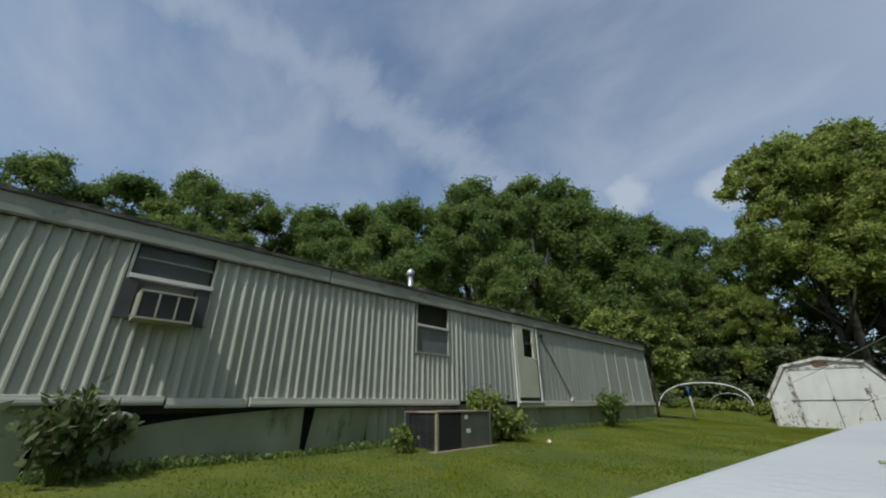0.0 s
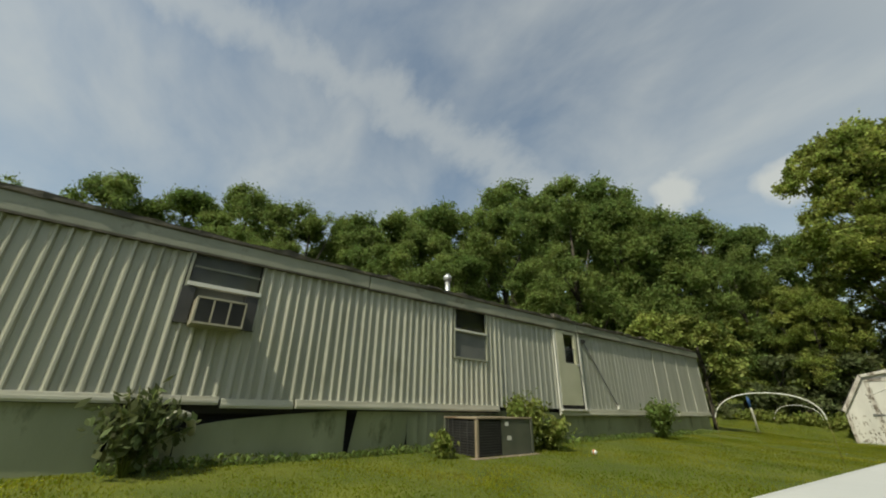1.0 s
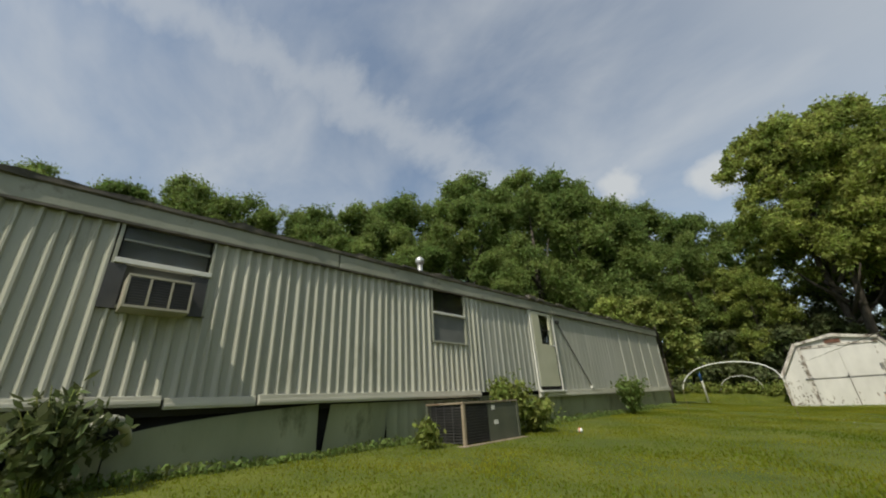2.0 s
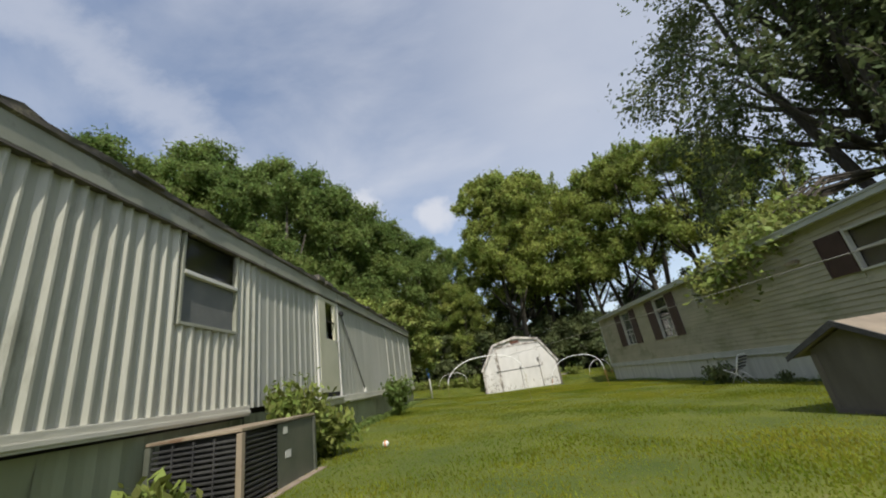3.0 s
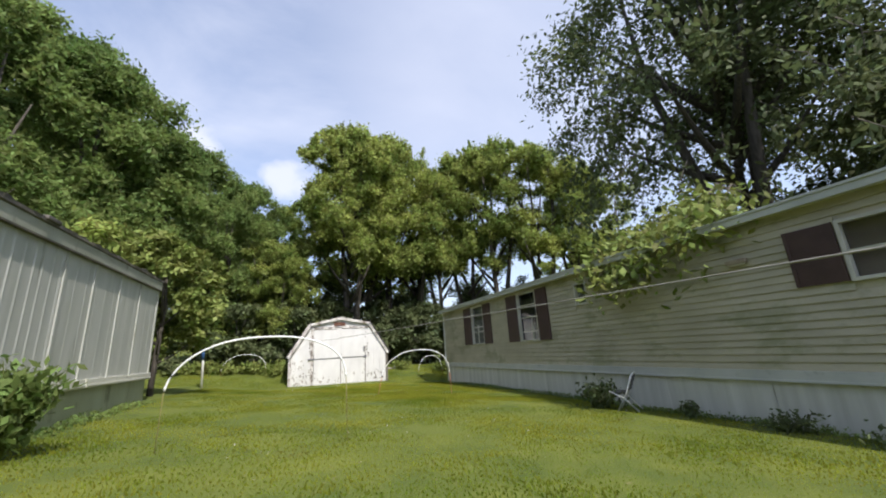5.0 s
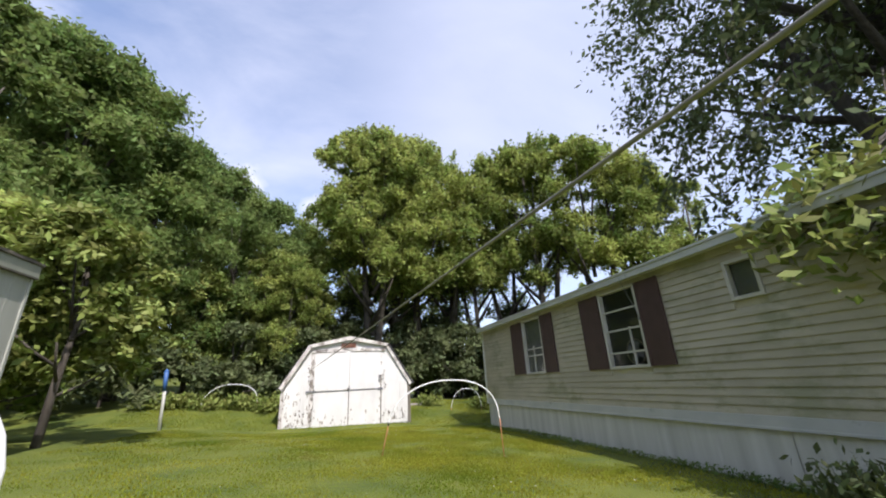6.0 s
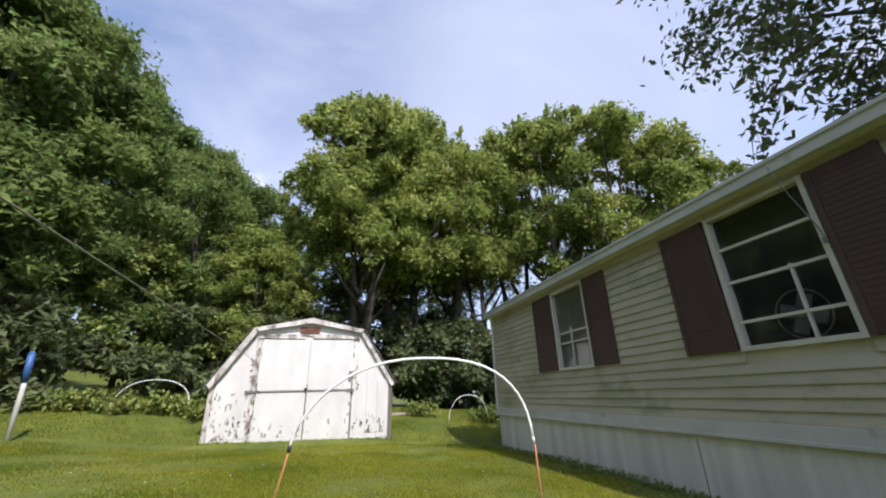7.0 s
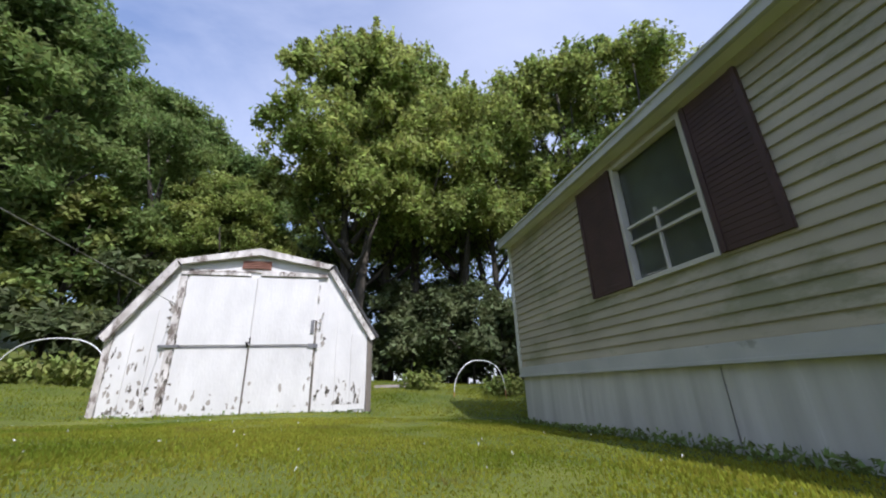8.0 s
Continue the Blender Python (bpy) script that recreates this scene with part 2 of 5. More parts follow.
M_CONCRETE = mat("concrete_pad", (0.22, 0.17, 0.125), (0.30, 0.245, 0.19), 5, 0.9, 0.4, 40)
M_RUST = mat("rusty_red_panel", (0.20, 0.09, 0.06), (0.28, 0.14, 0.10), 5, 0.8, 0.2, 40)
M_STRAW = mat("dry_thatch", (0.28, 0.24, 0.10), (0.38, 0.32, 0.15), 5, 0.9)
M_WEED = mat("weed_leaves", (0.12, 0.175, 0.035), (0.25, 0.28, 0.075), 1.5, 0.6, vary=0.35, island=True, through_light=0.3)
M_CLOVER = mat("white_clover", (0.55, 0.55, 0.48), (0.7, 0.7, 0.62), 5, 0.8)


def glass(name, tint=(0.9, 0.92, 0.9), rough=0.03):
    m = bpy.data.materials.new(name)
    m.use_nodes = True
    b = m.node_tree.nodes["Principled BSDF"]
    b.inputs["Base Color"].default_value = (*tint, 1)
    b.inputs["Roughness"].default_value = rough
    b.inputs["Transmission Weight"].default_value = 1.0
    b.inputs["IOR"].default_value = 1.45
    return m


M_GLASS = glass("window_glass")


# ================= building helpers =================
def link(name, bm, material, parent=None, label=""):
    me = bpy.data.meshes.new(name)
    bm.normal_update()
    bm.to_mesh(me)
    bm.free()
    me.materials.append(material)
    ob = new(name, me)
    if parent:
        ob.parent = parent
    if label:
        ob["label"] = label
    return ob


def part(name, bm, material, parent, label=""):
    return link(name, bm, material, parent, label)


def thing(name, place, label, category, group="", kind="", turn=0.0):
    ob = new(name)
    ob.empty_display_size = 0.2
    ob.location = place
    ob.rotation_euler = (0, 0, radians(turn))
    return tagged(ob, label, category, group, kind)


def box(x0, x1, y0, y1, z0, z1, bevel=0.0, bm=None):
    """A box between the given limits, added to bm or new; bevel rounds its edges."""
    own = bmesh.new()
    bmesh.ops.create_cube(own, size=1.0, matrix=Matrix.LocRotScale(((x0 + x1) / 2, (y0 + y1) / 2, (z0 + z1) / 2), None, (abs(x1 - x0), abs(y1 - y0), abs(z1 - z0))))
    if bevel:
        bmesh.ops.bevel(own, geom=own.edges[:], offset=bevel, segments=2, affect="EDGES", profile=0.7)
    return join(bm, own)


def join(bm, own):
    if bm is None:
        return own
    me = bpy.data.meshes.new("scratch")
    own.to_mesh(me)
    own.free()
    bm.from_mesh(me)
    bpy.data.meshes.remove(me)
    return bm


def tube(points, radii, sides=8, bm=None, cap=True):
    """A round rod along the points, with a radius at each."""
    bm = bm or bmesh.new()
    pts = [Vector(p) for p in points]
    rings = []
    for i, p in enumerate(pts):
        way = (pts[min(i + 1, len(pts) - 1)] - pts[max(i - 1, 0)]).normalized()
        side = way.cross(Vector((0.31, 0.17, 0.93)) if abs(way.z) < 0.9 else Vector((1, 0.1, 0))).normalized()
        up = side.cross(way)
        r = radii[i] if isinstance(radii, (list, tuple)) else radii
        rings.append([bm.verts.new(p + (side * math.cos(a) + up * math.sin(a)) * r) for a in [2 * math.pi * k / sides for k in range(sides)]])
    for a, b in zip(rings, rings[1:]):
        for k in range(sides):
            f = bm.faces.new((a[k], a[(k + 1) % sides], b[(k + 1) % sides], b[k]))
            f.smooth = True
    if cap:
        bm.faces.new(rings[0][::-1])
        bm.faces.new(rings[-1])
    return bm


def prism(outline, y0, y1, bm=None):
    """A solid whose outline in x and z runs from y0 to y1."""
    bm = bm or bmesh.new()
    a = [bm.verts.new((x, y0, z)) for x, z in outline]
    b = [bm.verts.new((x, y1, z)) for x, z in outline]
    bm.faces.new(a)
    bm.faces.new(b[::-1])
    for k in range(len(a)):
        j = (k + 1) % len(a)
        bm.faces.new((a[k], b[k], b[j], a[j]))
    bmesh.ops.recalc_face_normals(bm, faces=bm.faces[:])
    return bm


def quads(name, corners, material, parent=None):
    """One mesh out of an array of corners (count, 3 or 4, 3)."""
    n, k = corners.shape[:2]
    me = bpy.data.meshes.new(name)
    me.vertices.add(n * k)
    me.vertices.foreach_set("co", np.ascontiguousarray(corners, dtype=np.float32).ravel())
    me.loops.add(n * k)
    me.loops.foreach_set("vertex_index", np.arange(n * k, dtype=np.int32))
    me.polygons.add(n)
    me.polygons.foreach_set("loop_start", np.arange(0, n * k, k, dtype=np.int32))
    me.update(calc_edges=True)
    me.validate()
    me.materials.append(material)
    ob = new(name, me)
    if parent:
        ob.parent = parent
    return ob


def leaf_corners(rng, centres, size, droop=0.25, facing=None, kite=False):
    """Leaves, three-cornered or kite-shaped, about the given places, at random tilts or turned loosely towards a facing."""
    n = len(centres)
    a = rng.normal(size=(n, 3))
    if facing is None:
        a[:, 2] *= 0.6
    else:
        a -= facing * (a * facing).sum(1, keepdims=True)
    a /= np.linalg.norm(a, axis=1, keepdims=True)
    b = np.cross(facing, a) if facing is not None else rng.normal(size=(n, 3))
    if facing is None:
        b[:, 2] -= droop
        b -= a * (a * b).sum(1, keepdims=True)
    b /= np.linalg.norm(b, axis=1, keepdims=True)
    s = size * rng.uniform(0.6, 1.3, (n, 1))
    w = a * s * rng.uniform(0.38, 0.56, (n, 1))
    if kite:
        return np.stack([centres - b * s, centres + w + b * s * 0.05, centres + b * s, centres - w - b * s * 0.05], 1)
    return np.stack([centres - b * s * 0.8 - w, centres - b * s * 0.7 + w, centres + b * s * 1.1], 1)


def lawn(x, y):
    """Height of the ground: falls from the old trailer to the tan one, and rises behind the shed and into the wooded hill."""
    z = -0.07 * min(max(x, -1.0), 11.0) - 0.012 * min(max(y, 0.0), 7.0)
    z += 0.14 * min(max(0.0, y - 6.8), 5.0)
    z -= 0.19 * math.exp(-((x - 2.8) / 2.6) ** 2 - ((y - 6.8) / 3.0) ** 2)
    z += 0.16 * max(0.0, -7.0 - x) ** 1.05 + 0.10 * max(0.0, y - 16.0) * min(max((9.0 - x) / 7.0, 0.0), 1.0)
    return min(z, 22.0)

# ================= ground =================
def ground_sheet():
    xs = [-900, -400, -200, -120, -80, -60, -45, -35, -28, -22, -17, -13, -10, -8, -6, -4, -2] + [i * 0.5 for i in range(-2, 25)] + [13, 14.5, 16, 19, 23, 30, 40, 60, 100, 200, 400, 900]
    ys = [-900, -400, -200, -100, -60, -40, -30, -25] + [-22 + i * 0.5 for i in range(0, 74)] + [16, 18, 20, 23, 27, 32, 40, 50, 70, 100, 200, 400, 900]
    bm = bmesh.new()
    grid = [[bm.verts.new((x, y, lawn(x, y) + (0.02 * noise.noise(Vector((x * 0.7, y * 0.7, 3))) if abs(x) < 20 and abs(y) < 30 else 0))) for y in ys] for x in xs]
    for i in range(len(xs) - 1):
        for j in range(len(ys) - 1):
            bm.faces.new((grid[i][j], grid[i + 1][j], grid[i + 1][j + 1], grid[i][j + 1])).smooth = True
    ob = link("ground", bm, M_GROUND)
    return tagged(ob, "sunlit mown lawn falling gently between two trailers", "ground", kind="structure")


ground_sheet()

# ================= old ribbed trailer =================
T1_START, T1_BACK = -22.0, -4.25
WALL_LOW = 0.64


def t1_eave(y):
    return 2.80 + 0.02 * y


old = thing("mobile_home", (0, 0, 0), "old grey ribbed aluminium mobile home with sagging skirting", "mobile home")


def ribbed(y0, y1, z0, z1, pitch=0.127, depth=0.035, flat=0.48, uneven=True):
    """Upright ribbed sheet between y0 and y1; z1 None: up to the eave."""
    rng = random.Random(int(y0 * 100))
    bm = bmesh.new()
    prof, y, k = [], y0, 0
    while y < y1 - 0.001:
        step = pitch * (1.0 if not uneven else (0.86, 1.10, 1.04)[k % 3])
        d = depth * rng.uniform(0.85, 1.1)
        for f, s in ((0.0, 0), (flat, 0), (flat + 0.46 * (1 - flat), 1), (1 - 0.26 * (1 - flat), 1)):
            if y + f * step <= y1:
                prof.append((y + f * step, d * s))
        y += step
        k += 1
    prof.append((y1, 0))
    lo = [bm.verts.new((d, yy, z0)) for yy, d in prof]
    hi = [bm.verts.new((d, yy, (t1_eave(yy) - 0.12) if z1 is None else z1)) for yy, d in prof]
    for k in range(len(prof) - 1):
        bm.faces.new((lo[k], lo[k + 1], hi[k + 1], hi[k]))
    # thickness behind the sheet
    back = [bm.verts.new((-0.012, v.co.y, v.co.z)) for v in (lo[0], lo[-1], hi[-1], hi[0])]
    bm.faces.new(back[::-1])
    return bm


# solid near-black block in place of the unlit inside
part("room", box(T1_BACK + 0.05, -0.10, T1_START, -0.03, 0.50, 2.30), M_DARK, old, "dark block painted as the unlit inside of the trailer")
bm = bmesh.new()
prof = [(T1_BACK - 0.06, -0.06), (T1_BACK - 0.06, 0.05), (-2.1, 0.26), (0.085, 0.045), (0.085, 0.012), (-0.02, -0.06)]
a = [bm.verts.new((x, T1_START, t1_eave(T1_START) + z)) for x, z in prof]
b = [bm.verts.new((x, 0.05, t1_eave(0.05) + z)) for x, z in prof]
bm.faces.new(a)
bm.faces.new(b[::-1])
for k in range(6):
    bm.faces.new((a[k], b[k], b[(k + 1) % 6], a[(k + 1) % 6]))
bmesh.ops.recalc_face_normals(bm, faces=bm.faces[:])
part("roof", bm, M_ROOF, old, "weathered low metal roof")


def slanted(y0, y1, x0, x1, lo, hi, bevel=0.0):
    """A strip along the eave, from lo to hi under it."""
    bm = bmesh.new()
    vs = [bm.verts.new((x, y, t1_eave(y) + z)) for y in (y0, y1) for x in (x0, x1) for z in (lo, hi)]
    for f in ((0, 1, 3, 2), (4, 6, 7, 5), (0, 2, 6, 4), (1, 5, 7, 3), (2, 3, 7, 6), (0, 4, 5, 1)):
        bm.faces.new([vs[k] for k in f])
    bmesh.ops.recalc_face_normals(bm, faces=bm.faces[:])
    if bevel:
        bmesh.ops.bevel(bm, geom=bm.edges[:], offset=bevel, segments=1, affect="EDGES")
    return bm


# fascia in three lengths, and the dark lip of the roof over it
for y0, y1, dz in ((-22.0, -14.7, 0.0), (-14.68, -8.7, -0.008), (-8.68, 0.03, 0.004)):
    part("fascia", slanted(y0, y1, 0.0, 0.062, -0.19 + dz, 0.01 + dz, 0.006), M_FASCIA, old)
# thin dark strips that draw the shadow line under the fascia
for y0, y1, dz in ((-22.0, -14.7, 0.0), (-14.68, -8.7, -0.008), (-8.68, 0.03, 0.004)):
    part("drip_shadow_strip", slanted(y0, y1, 0.0, 0.068, -0.213 + dz, -0.192 + dz), M_ROOF, old, "dark strip under the fascia drawn for the drip edge's shadow")
rng = random.Random(21)
bm = bmesh.new()
rows_ = []
for k in range(148):
    y = -22.0 + 0.15 * k
    e, u, d, o = t1_eave(y), rng.uniform(-0.006, 0.022) + (0.03 if rng.random() < 0.08 else 0), rng.uniform(-0.014, 0.006), rng.uniform(-0.012, 0.02)
    rows_.append([bm.verts.new(p) for p in ((0.02, y, e + 0.012), (0.075 + o, y, e + 0.010 + d), (0.085 + o, y, e + 0.052 + u), (0.02, y, e + 0.07 + u))])
for p, q in zip(rows_, rows_[1:]):
    for j in range(4):
        bm.faces.new((p[j], q[j], q[(j + 1) % 4], p[(j + 1) % 4]))
bm.faces.new(rows_[0])
bm.faces.new(rows_[-1][::-1])
bmesh.ops.recalc_face_normals(bm, faces=bm.faces[:])
part("roof_lip", bm, M_ROOF, old, "ragged rusty roof edge")
# sheets: whole, and over and under each window
for y0, y1, z0, z1 in ((T1_START, -17.06, WALL_LOW, None), (-17.06, -16.20, WALL_LOW, 1.42), (-16.20, -12.90, WALL_LOW, None), (-12.90, -11.98, WALL_LOW, 1.42), (-11.98, -11.62, WALL_LOW, None)):
    part("ribbed_sheet", ribbed(y0, y1, z0, z1), M_ALU, old)
part("ribbed_sheet", ribbed(-11.62, -9.80, WALL_LOW, None, 0.19, 0.014, 0.7), M_ALU_FLAT, old)
part("ribbed_sheet", ribbed(-8.66, -4.2, WALL_LOW, None, 0.21, 0.008, 0.75), M_ALU_FLAT, old)
part("flat_sheet", ribbed(-4.2, 0.0, WALL_LOW, None, 0.35, 0.004, 0.94, False), M_ALU_FLAT, old)
for y, w in ((-11.62, 0.06), (-4.2, 0.06), (-3.3, 0.05), (-2.25, 0.045), (-1.2, 0.045), (-0.03, 0.05), (-9.78, 0.06), (-8.64, 0.05)):
    part("batten", box(0.0, 0.022, y - w / 2, y + w / 2, WALL_LOW, t1_eave(y) - 0.17, 0.004), M_ALU_FLAT, old)
part("end_wall", box(T1_BACK, -0.002, -0.025, 0.0, 0.52, 2.78), M_ALU_FLAT, old)
# belt trim: lengths of white rail, not quite in line
for y0, y1, zl, zh, x in ((-22.0, -16.42, 0.585, 0.675, 0.05), (-16.40, -15.58, 0.555, 0.655, 0.042), (-15.56, -11.76, 0.560, 0.668, 0.062), (-9.75, -3.1, 0.50, 0.64, 0.048), (-3.08, 0.02, 0.505, 0.645, 0.055)):
    bm = box(0.0, x, y0, y1, zl, zh, 0.01)
    box(0.0, x + 0.014, y0 + 0.004, y1 - 0.004, zl + 0.02, zl + 0.055, 0.005, bm)
    part("belt_rail", bm, M_BELT, old, "stained white metal belt rail")
# window with an air conditioner
def window_frame(y0, y1, z0, z1, w=0.045, x0=-0.02, x1=0.045):
    bm = box(x0, x1, y0, y0 + w, z0, z1, 0.006)
    box(x0, x1, y1 - w, y1, z0, z1, 0.006, bm)
    box(x0, x1, y0 + w, y1 - w, z0, z0 + w, 0.006, bm)
    box(x0, x1, y0 + w, y1 - w, z1 - w, z1, 0.006, bm)
    return bm


def pane(name, x, y0, y1, z0, z1, parent, material=M_GLASS):
    ob = part(name, box(x - 0.003, x + 0.003, y0, y1, z0, z1), material, parent)
    if material is M_GLASS:
        ob.visible_shadow = False
    return ob


win = part("window", window_frame(-17.05, -16.21, 1.43, 2.32, 0.032), M_FASCIA, old, "aluminium window with a conditioner in its lower half")
pane("pane", 0.012, -17.0, -16.26, 1.9, 2.27, win)
part("screen_or_shade_sheet", box(-0.06, -0.05, -17.0, -16.26, 1.47, 2.28), M_SCREEN, win)
part("sash_bar", box(-0.01, 0.02, -17.0, -16.26, 2.09, 2.11, 0.003), M_FASCIA, win)
part("sash_rail", box(0.0, 0.065, -17.03, -16.22, 1.85, 1.90, 0.006), M_TRIM, win, "white sash rail")
for y0, y1 in ((-17.06, -16.93), (-16.39, -16.24)):
    part("side_panel", box(-0.02, 0.05, y0, y1, 1.42, 1.84, 0.003), M_LOUVRE, win)
part("side_rail", box(-0.01, 0.03, -16.38, -16.24, 1.70, 1.72, 0.002), M_TRIM, win)
win2 = part("window", window_frame(-12.88, -12.0, 1.42, 2.38, 0.032), M_FASCIA, old, "aluminium window with a dark insect screen")
pane("pane", 0.014, -12.84, -12.04, 1.94, 2.33, win2)
part("screen_or_shade_sheet", box(-0.005, 0.005, -12.84, -12.04, 1.46, 1.92), M_SCREEN, win2)
part("sash_rail", box(0.0, 0.05, -12.85, -12.03, 1.91, 1.95, 0.005), M_TRIM, win2)
# near-black sheet behind the upper pane, painted for the unlit inside
part("screen_or_shade_sheet", box(-0.06, -0.05, -12.84, -12.04, 1.93, 2.34), M_DARK, win2)
# entrance door, a little proud and ajar at its lock side
door = part("door", box(0.0, 0.055, -9.66, -8.80, 0.72, 1.64, 0.008), M_DOOR, old, "cream metal entrance door with a small upper window")
for y0, y1, z0, z1 in ((-9.66, -9.36, 1.64, 2.38), (-8.92, -8.80, 1.64, 2.38), (-9.36, -8.92, 2.32, 2.38)):
    part("door_stile", box(0.0, 0.055, y0, y1, z0, z1), M_DOOR, door)
pane("pane", 0.03, -9.36, -8.92, 1.64, 2.32, door)
part("window_bar", box(0.02, 0.05, -9.36, -8.92, 1.96, 1.985), M_LOUVRE, door)
part("door_handle", tube([(0.055, -8.88, 1.62), (0.10, -8.88, 1.62), (0.11, -8.93, 1.60)], [0.022, 0.016, 0.012], 8), M_STEEL, door)
# near-black strips laid in for the shade beside and below the door
part("gap_shade_strip", box(-0.02, 0.012, -8.80, -8.665, 0.66, 2.42), M_DARK, old, "dark strip painted as the shaded gap beside the door")
part("gap_shade_strip", box(-0.02, 0.010, -9.74, -8.80, 0.64, 0.72), M_DARK, old)
part("door_frame", box(0.0, 0.05, -9.75, -9.67, 0.64, 2.45, 0.006), M_TRIM, old)
part("door_frame", box(0.0, 0.05, -8.70, -8.65, 0.64, 2.45, 0.006), M_TRIM, old)
part("door_frame", box(0.0, 0.05, -9.67, -8.70, 2.40, 2.46, 0.006), M_TRIM, old)
part("door_sill", box(0.0, 0.12, -9.75, -8.65, 0.60, 0.64, 0.006), M_TRIM, old)
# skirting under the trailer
# near-black block stands in for the shade of the crawl space
part("underfloor_shade", box(T1_BACK + 0.1, -0.25, T1_START, -0.1, -0.6, 0.56), M_DARK, old, "dark block painted as the shaded crawl space behind the skirting")


def skirt(y0, y1, top0, top1, lean=0.0, x=-0.04, sag=0.0, ribs=0.0):
    """A thin upright panel from under the turf to a top edge that may sag."""
    bm = bmesh.new()
    n = max(2, int((y1 - y0) / 0.06))
    front, back = [], []
    for k in range(n + 1):
        f = k / n
        y = y0 + (y1 - y0) * f
        top = top0 + (top1 - top0) * (f ** 0.45 if sag else f)
        dx = (ribs if k % 3 == 0 else 0.0) + 0.012 * math.sin(f * 7 + y0)
        front.append((bm.verts.new((x + dx, y, -0.25)), bm.verts.new((x + dx + lean, y + lean, top))))
        back.append((bm.verts.new((x + dx - 0.012, y, -0.25)), bm.verts.new((x + dx + lean - 0.012, y + lean, top))))
    for k in range(n):
        bm.faces.new((front[k][0], front[k + 1][0], front[k + 1][1], front[k][1]))
        bm.faces.new((back[k][1], back[k + 1][1], back[k + 1][0], back[k][0]))
        bm.faces.new((front[k][1], front[k + 1][1], back[k + 1][1], back[k][1]))
    return bm


part("skirting_panel", skirt(-22.0, -17.3, 0.58, 0.58), M_SKIRT, old)
part("skirting_panel", skirt(-17.28, -16.75, 0.56, 0.30, 0.02), M_SKIRT, old)
part("skirting_panel", skirt(-16.72, -14.80, 0.30, 0.55, 0.0, -0.05, 1.0), M_SKIRT, old, "sagging sheet of skirting with a hole over it showing the dark block")
part("skirting_panel", skirt(-14.72, -13.80, 0.54, 0.54, 0.09, -0.13), M_SKIRT, old)
part("skirting_panel", skirt(-13.76, -11.7, 0.54, 0.54, 0.0, -0.05, 0.0, 0.012), M_SKIRT, old)
part("skirting_panel", skirt(-11.7, -5.0, 0.58, 0.52), M_SKIRT, old)
part("skirting_panel", skirt(-4.98, -0.01, 0.52, 0.52), M_SKIRT, old)
part("skirting_panel", box(T1_BACK, -0.03, -0.05, -0.035, -0.3, 0.53), M_SKIRT, old)
# diagonal downpipe-like strap beside the door, roof vent, eave clutter
part("strap", tube([(0.02, -8.42, 2.24), (0.03, -8.0, 1.75), (0.035, -7.45, 1.12), (0.03, -7.05, 0.70)], 0.014, 6), M_CABLE, old, "dark cable hanging slantwise down the wall")
part("cable_box", box(0.0, 0.06, -7.10, -7.0, 0.66, 0.76, 0.008), M_TRIM, old)
part("cable_bracket", box(0.0, 0.07, -8.50, -8.38, 2.20, 2.28, 0.008), M_BLACK, old)
vent = part("roof_vent", tube([(-1.0, -12.15, 2.6), (-1.0, -12.15, 3.28)], 0.055, 12), M_STEEL, old, "galvanised roof vent pipe")
part("vent_cap", tube([(-1.0, -12.15, 3.26), (-1.0, -12.15, 3.29), (-1.0, -12.15, 3.37), (-1.0, -12.15, 3.44)], [0.06, 0.095, 0.095, 0.02], 12), M_STEEL, vent)
for k, (y, h) in enumerate(((-9.6, 0.10), (-9.2, 0.07), (-8.2, 0.06), (-6.4, 0.05), (-4.9, 0.06), (-13.4, 0.04))):
    part("debris", box(0.02, 0.12, y - 0.16, y + 0.16, t1_eave(y) + 0.03, t1_eave(y) + 0.03 + h, 0.02), M_ROOF, old, "clump of leaf litter on the roof edge")

# window air conditioner
ac = thing("air_conditioner", (0.0, -16.66, 1.39), "beige window air conditioner with dark grille panels", "air conditioner")
ac.scale = (1, 0.88, 0.95)
part("casing", box(-0.02, 0.28, -0.29, 0.29, 0.0, 0.32, 0.012), M_ACBODY, ac)
bm = box(0.28, 0.30, -0.29, 0.29, 0.0, 0.025, 0.004)
box(0.28, 0.30, -0.29, 0.29, 0.295, 0.32, 0.004, bm)
for y in (-0.29, -0.105, 0.085, 0.268):
    box(0.28, 0.30, y, y + 0.022, 0.026, 0.294, 0.003, bm)
part("front_frame", bm, M_ACBODY, ac, "pale chipped front frame")
for y0, y1 in ((-0.266, -0.107), (-0.081, 0.083), (0.109, 0.266)):
    part("grille_back", box(0.281, 0.284, y0, y1, 0.027, 0.293), M_BLACK, ac)
    for k in range(10):
        part("grille_slat", box(0.285, 0.294, y0, y1, 0.036 + k * 0.026, 0.046 + k * 0.026), M_LOUVRE, ac)

# ================= tan trailer =================
T2 = 10.12
tan = thing("mobile_home", (T2, 0, 0), "tan vinyl-sided mobile home with maroon shutters and white skirting", "mobile home")
# here too a solid near-black block replaces the unlit inside
part("room", box(0.35, 4.3, -17.0, 6.12, -0.05, 2.44), M_DARK, tan, "dark block painted as the unlit inside of the trailer")
OPENINGS = [(1.95, 3.02, 0.84, 2.36), (-1.58, -0.52, 0.82, 2.37), (-9.78, -8.66, 1.29, 2.14), (-3.78, -3.32, 1.64, 2.22), (-14.2, -13.0, 1.10, 2.28)]
T2_LOW, T2_TOP, COURSES = 0.13, 2.46, 20
step = (T2_TOP - T2_LOW) / COURSES


